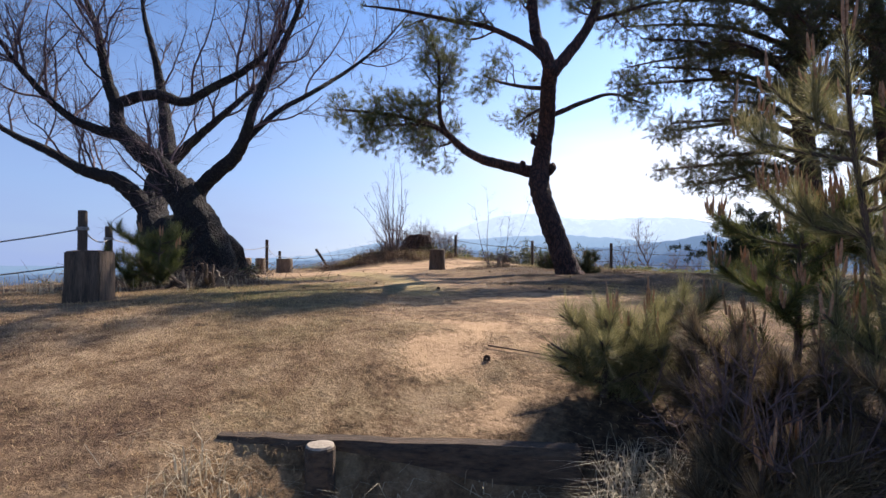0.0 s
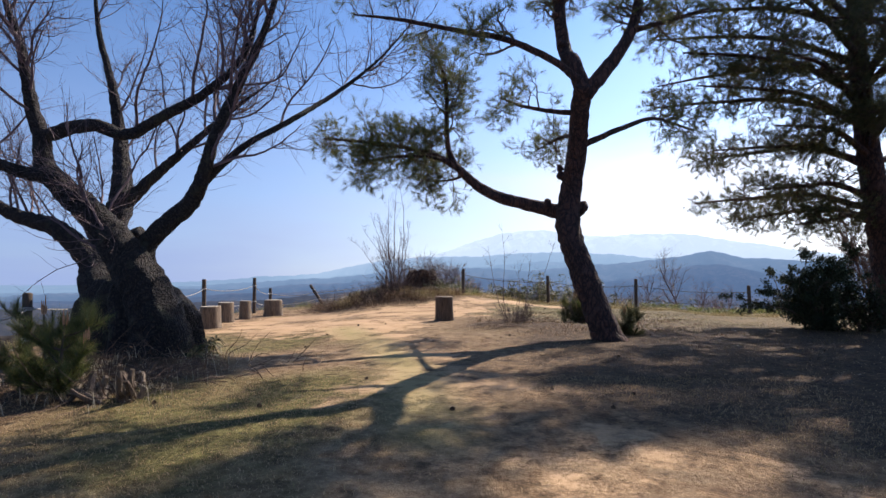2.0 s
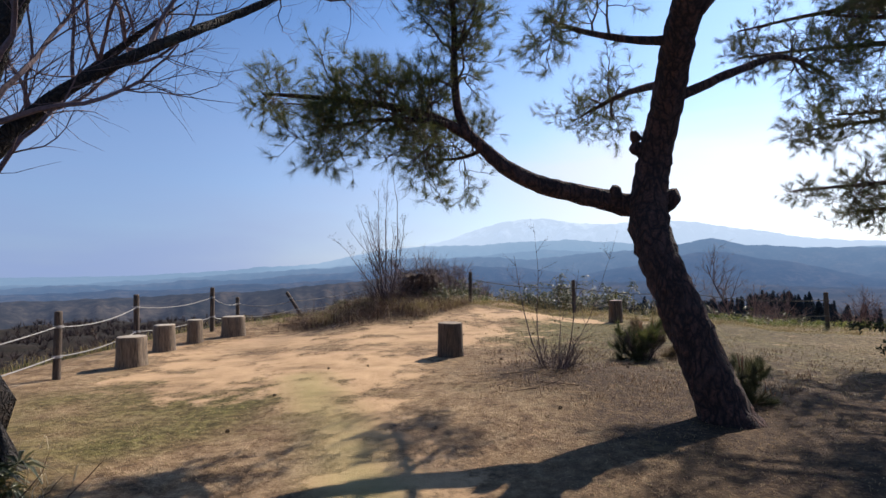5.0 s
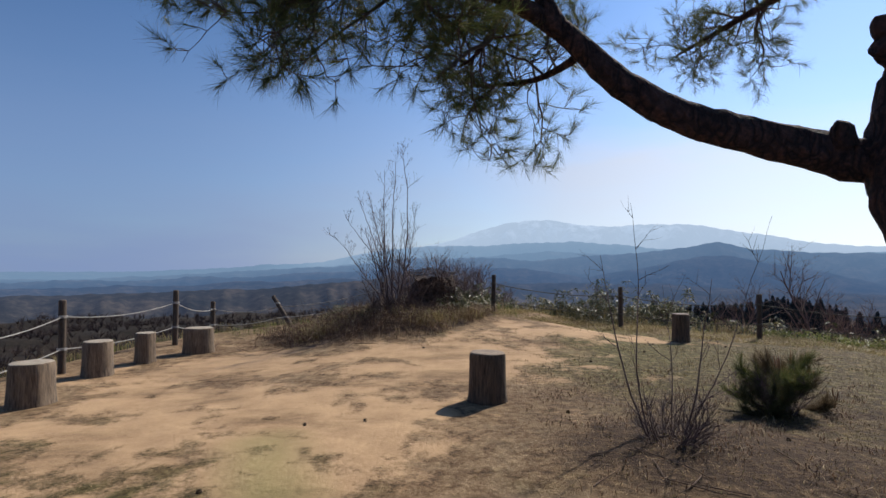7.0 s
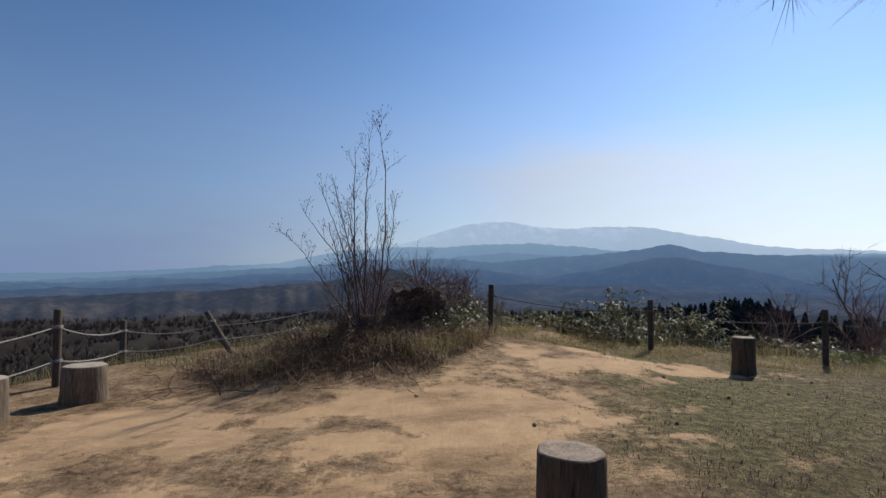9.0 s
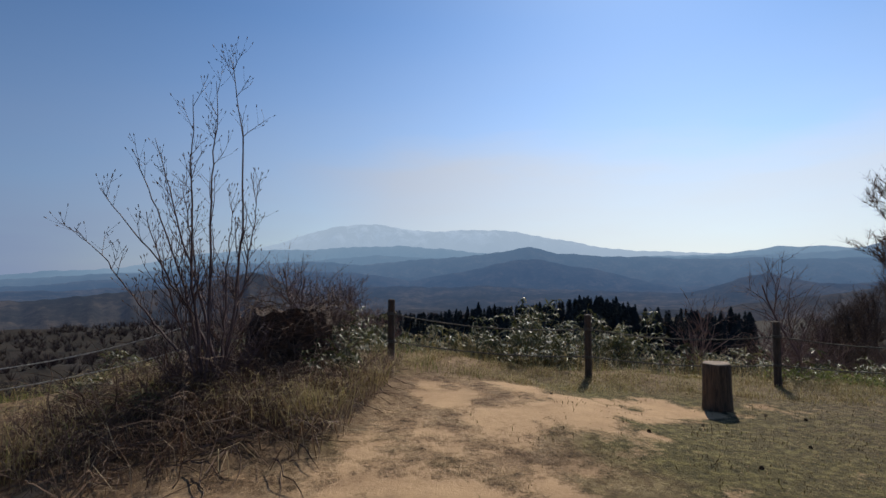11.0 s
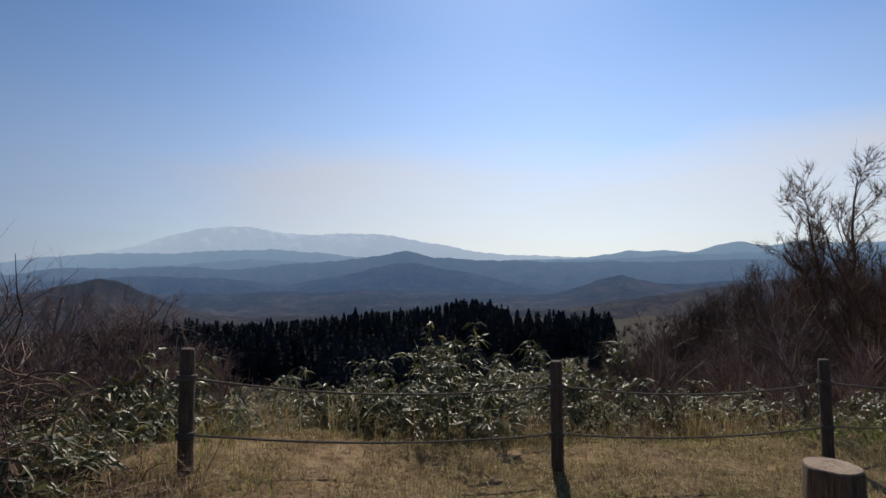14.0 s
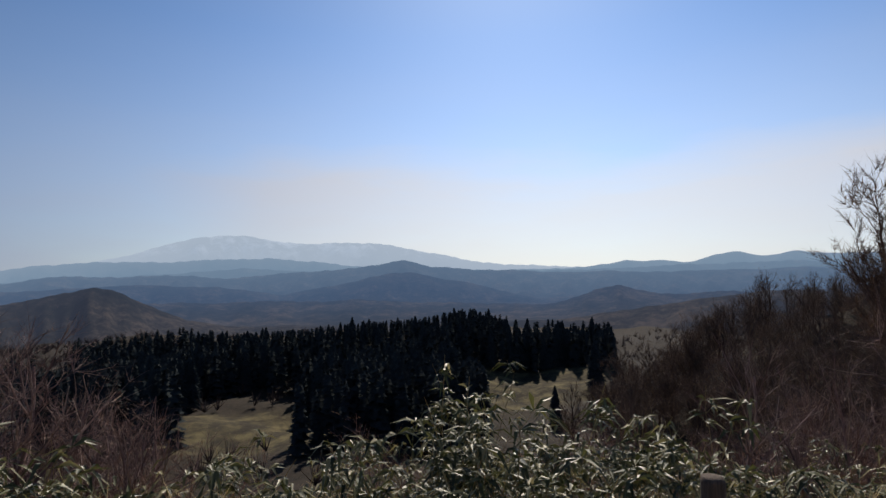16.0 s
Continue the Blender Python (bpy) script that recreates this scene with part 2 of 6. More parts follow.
def bark(name, dark, light, moss, scale, stretch, depth=0.02):
    """Furrowed plates with lichen or moss patches."""
    m, n, l, bsdf, _ = material(name)
    co = n.new("ShaderNodeTexCoord").outputs["Object"]
    mp = n.new("ShaderNodeMapping")
    mp.inputs["Scale"].default_value = stretch
    l.new(co, mp.inputs["Vector"])
    v = n.new("ShaderNodeTexVoronoi")
    v.feature = "DISTANCE_TO_EDGE"
    v.inputs["Scale"].default_value = scale
    warp = n.new("ShaderNodeTexNoise")
    warp.inputs["Scale"].default_value, warp.inputs["Detail"].default_value = 7.0, 4.0
    l.new(mp.outputs["Vector"], warp.inputs["Vector"])
    bent = n.new("ShaderNodeVectorMath")
    bent.operation = "MULTIPLY_ADD"
    l.new(warp.outputs["Color"], bent.inputs[0])
    bent.inputs[1].default_value = (0.25, 0.25, 0.25)
    l.new(mp.outputs["Vector"], bent.inputs[2])
    l.new(bent.outputs["Vector"], v.inputs["Vector"])
    fine = noise_node(n, l, co, 45, 5, 0.7)
    mid = noise_node(n, l, co, 4, 4, 0.6)
    plate = maths(n, l, "MULTIPLY", v.outputs["Distance"], 4.0, True)
    c = mixc(n, l, plate, dark, ramp(n, l, fine, [(0.3, dark), (0.7, light)]))
    c = mixc(n, l, maths(n, l, "MULTIPLY", maths(n, l, "SUBTRACT", mid, 0.55), 6.0, True), c, moss)
    l.new(c, bsdf.inputs["Base Color"])
    bsdf.inputs["Roughness"].default_value = 0.95
    bump(n, l, bsdf, maths(n, l, "ADD", plate, maths(n, l, "MULTIPLY", fine, 0.9)), 0.9, depth)
    return m


PINE_BARK = bark("pine_bark_plates", (0.016, 0.008, 0.007), (0.14, 0.062, 0.044), (0.085, 0.042, 0.033), 13, (1, 1, 0.4))
CHERRY_BARK = bark("cherry_bark_rough", (0.009, 0.007, 0.006), (0.075, 0.054, 0.043), (0.062, 0.058, 0.036), 22, (1, 1, 0.7), 0.05)
PINE_TWIG = simple("pine_twig", (0.035, 0.024, 0.018), (0.12, 0.075, 0.05), 12, 0.85)
NEEDLE = leafy("pine_needle", (0.04, 0.056, 0.017), (0.145, 0.158, 0.047), 0.36, 0.45, (0.26, 0.2, 0.085))
# darker copy of the pine needle: dense crown shade put into the colour
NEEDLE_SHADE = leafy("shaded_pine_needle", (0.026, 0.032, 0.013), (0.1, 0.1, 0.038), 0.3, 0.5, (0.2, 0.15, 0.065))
NEEDLE_DARK = leafy("dark_pine_needle", (0.03, 0.036, 0.016), (0.095, 0.1, 0.042), 0.3, 0.6, (0.2, 0.15, 0.08))
NEEDLE_BROWN = leafy("browned_pine_needle", (0.06, 0.042, 0.024), (0.2, 0.145, 0.082), 0.3, 0.6, (0.34, 0.26, 0.16))
NEEDLE_YOUNG = leafy("young_pine_needle", (0.12, 0.12, 0.05), (0.3, 0.265, 0.115), 0.4, 0.5, (0.45, 0.38, 0.21))
CANDLE = simple("pine_candle", (0.2, 0.085, 0.035), (0.44, 0.24, 0.12), 30, 0.7)
LOG_BARK = simple("weathered_log", (0.06, 0.042, 0.028), (0.28, 0.205, 0.14), 5, 0.9, (5, 5, 0.5), 0.014, 16)
STEP_WOOD = simple("old_step_timber", (0.022, 0.015, 0.01), (0.12, 0.08, 0.05), 6, 0.95, (1, 5, 5), 0.01, 18)
# browner log, with the stools' shaded sides also put into the colour
LOG_BROWN_SHADED = simple("brown_shaded_log", (0.03, 0.02, 0.014), (0.17, 0.115, 0.075), 5, 0.92, (5, 5, 0.5), 0.014, 16)
LOG_END = simple("log_end_grain", (0.2, 0.16, 0.12), (0.46, 0.39, 0.3), 10, 0.9, None, 0.006, 50)
LOG_END_BROWN = simple("brown_log_end_grain", (0.13, 0.092, 0.066), (0.34, 0.255, 0.185), 10, 0.9, None, 0.006, 50)
POST_WOOD = simple("post_wood", (0.032, 0.023, 0.017), (0.13, 0.092, 0.066), 6, 0.9, (6, 6, 0.6), 0.006, 20)
# right fence rope: its backlit darkness is put into the colour
ROPE_BACKLIT = simple("backlit_dark_rope", (0.04, 0.035, 0.028), (0.15, 0.13, 0.1), 90, 0.9, None, 0.004, 160)
ROPE = simple("grey_rope", (0.16, 0.15, 0.14), (0.42, 0.4, 0.37), 90, 0.9, None, 0.004, 160)
DRY_GRASS = leafy("dry_grass", (0.17, 0.12, 0.05), (0.44, 0.34, 0.16), 0.35, 0.7, (0.26, 0.25, 0.08))
TURF_BLADE = leafy("turf_blade", (0.29, 0.183, 0.096), (0.54, 0.386, 0.222), 0.35, 0.8, (0.23, 0.2, 0.075))
DEAD_GRASS = leafy("dead_grass", (0.045, 0.025, 0.017), (0.21, 0.125, 0.075), 0.28, 0.75, (0.5, 0.4, 0.25))
BROWN_TURF = leafy("brown_turf_blade", (0.05, 0.034, 0.018), (0.18, 0.134, 0.06), 0.3, 0.8, (0.17, 0.165, 0.05))
SHRUB_TWIG = leafy("pinkish_shrub_twig", (0.08, 0.05, 0.045), (0.25, 0.162, 0.145), 0.15, 0.8, (0.4, 0.3, 0.23))
FAR_WOOD = leafy("far_wood_mass", (0.026, 0.02, 0.021), (0.075, 0.052, 0.047), 0.1, 0.9)
GREEN_GRASS = leafy("green_grass", (0.09, 0.11, 0.03), (0.24, 0.25, 0.075), 0.35, 0.6)
SASA = leafy("bamboo_grass_leaf", (0.022, 0.03, 0.011), (0.11, 0.114, 0.04), 0.27, 0.46, (0.3, 0.26, 0.13), 0.42)
SHRUB_LEAF = leafy("shrub_leaf", (0.012, 0.02, 0.01), (0.05, 0.06, 0.026), 0.2, 0.65)
DEAD_VINE = simple("dead_vine", (0.045, 0.027, 0.018), (0.19, 0.115, 0.075), 8, 0.9)
ROT = simple("rotten_wood", (0.02, 0.012, 0.008), (0.12, 0.07, 0.045), 6, 0.95, (1, 1, 2), 0.05, 14)
CONE = simple("pine_cone", (0.03, 0.018, 0.012), (0.13, 0.08, 0.05), 60, 0.8)
# cedar colour lifted to grey-blue: the valley haze is painted in
CONIFER = leafy("far_conifer_hazed", (0.03, 0.035, 0.037), (0.038, 0.045, 0.046), 0.05, 1.0, None, 0.0)
FAR_TWIG = leafy("far_bare_wood", (0.035, 0.023, 0.02), (0.125, 0.08, 0.062), 0.15, 0.8, (0.24, 0.17, 0.1))
STRAW_TUFT = leafy("straw", (0.3, 0.24, 0.15), (0.55, 0.47, 0.33), 0.3, 0.6)


# ---- mesh tools ----
def rng_of(seed):
    return np.random.default_rng(seed)


class Soup:
    """Gathers vertices and faces of one mesh."""

    def __init__(self):
        self.v, self.f, self.n = [], [], 0

    def add(self, verts, faces):
        verts = np.asarray(verts, dtype=float)
        self.v.append(verts)
        self.f.extend(tuple(int(i) + self.n for i in f) for f in faces)
        self.n += len(verts)

    def tris(self, tri):
        """tri: (k, 3, 3) loose triangles."""
        k = len(tri)
        self.v.append(np.asarray(tri).reshape(-1, 3))
        idx = np.arange(k * 3).reshape(k, 3) + self.n
        self.f.extend(map(tuple, idx.tolist()))
        self.n += k * 3

    def tube(self, pts, radii, sides=6, rough=0.0, rng=None, cap=True):
        pts, radii = np.asarray(pts, float), np.asarray(radii, float)
        k = len(pts)
        tan = np.gradient(pts, axis=0)
        tan /= np.linalg.norm(tan, axis=1, keepdims=True) + 1e-9
        ref = np.array([0.0, 0.0, 1.0]) if abs(tan[0][2]) < 0.8 else np.array([1.0, 0.0, 0.0])
        ring = []
        for i in range(k):
            u = ref - tan[i] * ref.dot(tan[i])
            u /= np.linalg.norm(u) + 1e-9
            w = np.cross(tan[i], u)
            ref = u
            a = np.linspace(0, 2 * math.pi, sides, endpoint=False)
            rr = radii[i] * (1 + (rng.uniform(-rough, rough, sides) if rough else 0))
            ring.append(pts[i] + (np.cos(a) * rr)[:, None] * u + (np.sin(a) * rr)[:, None] * w)
        faces = [(i * sides + j, i * sides + (j + 1) % sides, (i + 1) * sides + (j + 1) % sides, (i + 1) * sides + j) for i in range(k - 1) for j in range(sides)]
        verts = np.concatenate(ring)
        if cap:
            faces += [tuple(range(sides - 1, -1, -1)), tuple((k - 1) * sides + j for j in range(sides))]
        self.add(verts, faces)

    def mesh(self, name, mat, smooth=False):
        me = bpy.data.meshes.new(name)
        me.from_pydata(np.concatenate(self.v).tolist() if self.v else [], [], self.f)
        me.materials.append(mat)
        if smooth:
            me.polygons.foreach_set("use_smooth", [True] * len(me.polygons))
        me.update()
        return me


def part(name, soup, mat, parent=None, label="", smooth=False):
    ob = new(name, soup.mesh(name, mat, smooth))
    if parent is not None:
        ob.parent = parent
    if label:
        ob["label"] = label
    return ob


def thing(name, at, label, category, group=""):
    ob = new(name)
    ob.location = at
    ob.empty_display_size = 0.1
    return tagged(ob, label, category, group)


def spline(path, step=0.12):
    """A smooth curve through (x, y, z, r) points."""
    p = np.asarray(path, float)
    p = np.vstack([2 * p[0] - p[1], p, 2 * p[-1] - p[-2]])
    out = []
    for i in range(1, len(p) - 2):
        k = max(2, int(np.linalg.norm(p[i + 1][:3] - p[i][:3]) / step))
        for t in np.linspace(0, 1, k, endpoint=False):
            a, b, c, d = p[i - 1], p[i], p[i + 1], p[i + 2]
            out.append(0.5 * (2 * b + (c - a) * t + (2 * a - 5 * b + 4 * c - d) * t * t + (3 * b - a - 3 * c + d) * t ** 3))
    out.append(p[-2])
    out = np.array(out)
    out[:, 3] = np.maximum(out[:, 3], 0.002)
    return out


def unit(v):
    return v / (np.linalg.norm(v) + 1e-9)


def grow(rng, start, heading, length, r0, up=0.15, wiggle=0.25, seg=0.1, tip=0.25):
    """A wandering twig as rows of x, y, z, r."""
    k = max(3, int(length / seg))
    p, d, rows = np.array(start, float), unit(np.array(heading, float)), []
    for i in range(k + 1):
        rows.append((*p, r0 * (1 - (1 - tip) * i / k)))
        d = unit(d + rng.normal(0, wiggle, 3) * 0.5 + np.array((0, 0, up)) * 0.3)
        p = p + d * length / k
    return np.array(rows)


def offshoots(rng, rows, count, length, r_ratio=0.45, spread=0.9, up=0.2, lo=0.25, wiggle=0.25, seg=0.1, rmin=0.0025, rmax=0.05):
    """Side twigs along a limb given as rows."""
    out = []
    for _ in range(count):
        i = int(rng.uniform(lo, 0.99) * (len(rows) - 1))
        tan = unit(rows[min(i + 1, len(rows) - 1), :3] - rows[max(i - 1, 0), :3])
        side = unit(np.cross(tan, rng.normal(0, 1, 3)))
        d = tan * rng.uniform(0.3, 0.9) + side * spread + np.array((0, 0, up))
        frac = i / len(rows)
        out.append(grow(rng, rows[i, :3], d, length * rng.uniform(0.5, 1.2) * (1.15 - 0.5 * frac), min(rmax, max(rmin, rows[i, 3] * r_ratio)), up, wiggle, seg))
    return out


def needle_tufts(rng, pts, dirs, per, length, width, spread=0.75, droop=0.0):
    """Thin needles bursting from points; an array of triangles."""
    k = len(pts)
    P = np.repeat(np.asarray(pts), per, axis=0)
    D = np.repeat(np.asarray(dirs), per, axis=0)
    d = D + rng.normal(0, spread, (k * per, 3)) + np.array((0, 0, -droop))
    d /= np.linalg.norm(d, axis=1, keepdims=True) + 1e-9
    s = np.cross(d, rng.normal(0, 1, (k * per, 3)))
    s /= np.linalg.norm(s, axis=1, keepdims=True) + 1e-9
    L = length * rng.uniform(0.65, 1.15, (k * per, 1))
    P = P + d * 0.005 - D * rng.uniform(0, 0.06, (k * per, 1))
    return np.stack([P - s * width / 2, P + s * width / 2, P + d * L], axis=1)


def blades(rng, base, height, width, lean=0.5, bow=0.4):
    """Bent grass blades of three triangles each."""
    k = len(base)
    h = height * rng.uniform(0.5, 1.2, k)
    az = rng.uniform(0, 2 * math.pi, k)
    out = np.stack([np.cos(az), np.sin(az), np.zeros(k)], 1)
    side = np.stack([-np.sin(az + rng.normal(0, 0.6, k)), np.cos(az), np.zeros(k)], 1) * (width / 2)
    up = np.array((0, 0, 1.0))
    le = rng.uniform(0.1, 1, k) * lean
    mid = base + out * (h * le * 0.4)[:, None] + up * (h * 0.6)[:, None]
    tip = base + out * (h * (le + bow * rng.uniform(0, 1, k)))[:, None] + up * (h * rng.uniform(0.75, 1.0, k) * (1 - 0.4 * le))[:, None]
    V = np.stack([base - side, base + side, mid + side * 0.8, mid - side * 0.8, tip], 1).reshape(-1, 3)
    i = np.arange(k) * 5
    F = [tuple(r) for r in np.stack([i, i + 1, i + 2, i + 3], 1).tolist()] + [tuple(r) for r in np.stack([i + 3, i + 2, i + 4], 1).tolist()]
    return V, F


def leaf_shapes(rng, pts, dirs, length, width, sag=0.4):
    """Long pointed leaves folded along the midrib, four triangles each."""
    k = len(pts)
    d = np.asarray(dirs) / (np.linalg.norm(dirs, axis=1, keepdims=True) + 1e-9)
    s = np.cross(d, np.array((0, 0, 1.0)) + rng.normal(0, 0.45, (k, 3)))
    s /= np.linalg.norm(s, axis=1, keepdims=True) + 1e-9
    nrm = np.cross(s, d)
    L = (length * rng.uniform(0.6, 1.2, k))[:, None]
    W = width * rng.uniform(0.8, 1.2, (k, 1))
    p = np.asarray(pts)
    mid = p + d * L * 0.45
    tip = p + d * L - np.array((0, 0, 1.0)) * L * sag * rng.uniform(0.2, 1, (k, 1))
    a, b = mid + s * W / 2 + nrm * W * 0.15, mid - s * W / 2 + nrm * W * 0.15
    V = np.stack([p, a, mid, b, tip], 1).reshape(-1, 3)
    i = np.arange(k) * 5
    F = []
    for q in ((0, 1, 2), (0, 2, 3), (1, 4, 2), (2, 4, 3)):
        F += [tuple(r) for r in np.stack([i + q[0], i + q[1], i + q[2]], 1).tolist()]
    return V, F


# ---- the lie of the land ----
KNOLL = [
    (0, 4, 1.18), (0, 8, 1.2), (-0.5, 11, 1.25), (-0.17, 14, 1.25), (1, 16, 1.33), (1.1, 19.2, 1.5), (0.5, 21.8, 1.6), (3.3, 20.7, 1.3), (6, 20, 1.15),
    (4, 18.9, 1.24), (2.3, 10.3, 1.25), (6, 11, 1.2), (8, 15, 1.1), (9, 19, 1.0), (-3.7, 8.7, 1.36), (-4.7, 7.2, 1.12), (-6, 10, 1.1), (-5.5, 14.4, 1.08), (-2.5, 9.0, 1.15), (-2.9, 10.2, 1.1), (-2.6, 7.8, 1.17),
    (-5.9, 16.3, 1.06), (-5.2, 18.2, 1.1), (-4.6, 21.2, 1.2), (-1.4, 20.6, 1.72), (-2.2, 22, 1.5), (1.1, 12.1, 1.36), (2.7, 13.6, 1.25), (4, 6, 1.12), (-8, 5, 1.0),
]
KN = np.array(KNOLL, float)
# the brink: the corners of the level top, counter-clockwise
BRINK = np.array([(-9, -8), (14, -8), (13, 10), (11.5, 18.5), (6.4, 20.5), (3.4, 21.4), (0.6, 22.5), (-2.4, 22.9), (-4.9, 22.0), (-6.7, 19.2), (-7.1, 16.0), (-7.0, 12.0), (-6.3, 8.0), (-7.4, 4.5)], float)


def outside(x, y):
    """How far (x, y) lies beyond the brink; 0 within it."""
    x, y = np.asarray(x, float), np.asarray(y, float)
    best = np.full(x.shape, 1e9)
    inside = np.zeros(x.shape, bool)
    for a, b in zip(BRINK, np.roll(BRINK, -1, axis=0)):
        e = b - a
        t = np.clip(((x - a[0]) * e[0] + (y - a[1]) * e[1]) / e.dot(e), 0, 1)
        best = np.minimum(best, np.hypot(x - a[0] - t * e[0], y - a[1] - t * e[1]))
        inside ^= ((a[1] > y) != (b[1] > y)) & (x < a[0] + e[0] * (y - a[1]) / (e[1] if abs(e[1]) > 1e-9 else 1e-9))
    return np.where(inside, 0, best)


def ripple(x, y, s, seed=0.0):
    """Cheap smooth unevenness, about -1 to 1."""
    return (np.sin(x * s + 1.3 + seed) * np.cos(y * s * 1.13 + 0.7 * seed) + 0.5 * np.sin(x * s * 2.3 - y * s * 1.9 + seed * 2) + 0.25 * np.sin(x * s * 4.7 + y * s * 5.1 + seed)) / 1.75


def height(x, y):
    x, y = np.asarray(x, float), np.asarray(y, float)
    num, den = 0.0, 0.0
    for a, b, c in KN:
        w = 1 / ((x - a) ** 2 + (y - b) ** 2 + 0.8) ** 2
        num, den = num + w * c, den + w
    z = num / den
    z = z + 0.022 * ripple(x, y, 1.6) * np.clip(1 - np.hypot(x, y - 12) / 30, 0, 1)
    s = 3.35 - y
    z = z - 0.345 * 0.5 * (s + np.sqrt(s * s + 0.35))
    out = outside(x, y)
    z = z - 36 * (1 - np.exp(-(out / 58) ** 1.25)) - 0.1 * np.clip(out / 2, 0, 1)
    far = np.clip((out - 12) / 60, 0, 1)
    z = z + far * (3.5 * ripple(x, y, 0.035) + 1.2 * ripple(x, y, 0.11, 2))
    z = z + 26 * np.exp(-(((x - 85) / 40) ** 2 + ((y - 45) / 32) ** 2)) * far
    z = z + 12 * np.exp(-(((x - 115) / 75) ** 2 + ((y - 262) / 60) ** 2)) * far
    z = z - 0.17 * np.clip((2.17 - y) / 0.08, 0, 1) * np.clip((y - 0.4) / 0.5, 0, 1) * np.clip((0.75 - np.abs(x + 0.15)) / 0.15, 0, 1)
    return z


def ground_at(x, y):
    return float(height(np.array([x]), np.array([y]))[0])


def seg_dist(x, y, line):
    d = np.full(np.shape(x), 1e9)
    for (ax, ay), (bx, by) in zip(line[:-1], line[1:]):
        ex, ey = bx - ax, by - ay
        t = np.clip(((x - ax) * ex + (y - ay) * ey) / (ex * ex + ey * ey), 0, 1)
        d = np.minimum(d, np.hypot(x - ax - t * ex, y - ay - t * ey))
    return d


def blob(x, y, cx, cy, rx, ry):
    return np.clip(1.5 - np.hypot((x - cx) / rx, (y - cy) / ry), 0, 1)


def dirt_amount(x, y):
    a = np.clip(1.35 - seg_dist(x, y, [(0.25, 0.5), (0.35, 3), (0.1, 6), (-0.5, 9), (-1.4, 11.5), (-1.8, 14), (-0.4, 16), (0.9, 17.4), (1.3, 19.6)]) / 0.85, 0, 1)
    for b in ((-2.6, 13.6, 2.6, 1.9), (-4.2, 16.2, 1.7, 2.4), (-1.0, 16.2, 2.6, 1.6), (3.0, 18.9, 1.5, 0.7), (1.2, 18.3, 1.0, 1.6), (0.35, 17.5, 1.2, 1.3), (0.9, 19.4, 0.7, 1.1), (0.9, 5.0, 1.0, 1.6)):
        a = np.maximum(a, blob(x, y, *b))
    return a * np.clip(0.6 + (y - 5) * 0.1, 0.6, 1)


def rough_and_shade_amount(x, y):
    """Brown unmown turf under the pines with painted shade, away from the trodden clearing."""
    return np.clip(np.maximum(blob(x, y, 4.6, 12.6, 3.6, 4.2), 0.8 * blob(x, y, 6.5, 17.5, 3.5, 2.4)), 0, 1)


def litter_and_shade_amount(x, y):
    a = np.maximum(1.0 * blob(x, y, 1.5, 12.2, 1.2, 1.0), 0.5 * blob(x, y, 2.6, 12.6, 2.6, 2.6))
    # blobs by the pines and young pines also paint in their shade
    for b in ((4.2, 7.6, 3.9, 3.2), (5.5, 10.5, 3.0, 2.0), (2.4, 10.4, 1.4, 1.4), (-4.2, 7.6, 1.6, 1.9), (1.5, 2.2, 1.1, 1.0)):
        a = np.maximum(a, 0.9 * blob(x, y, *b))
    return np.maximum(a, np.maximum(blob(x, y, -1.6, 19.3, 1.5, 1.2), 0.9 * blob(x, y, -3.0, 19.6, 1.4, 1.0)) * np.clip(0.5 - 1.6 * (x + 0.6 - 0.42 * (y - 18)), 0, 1))


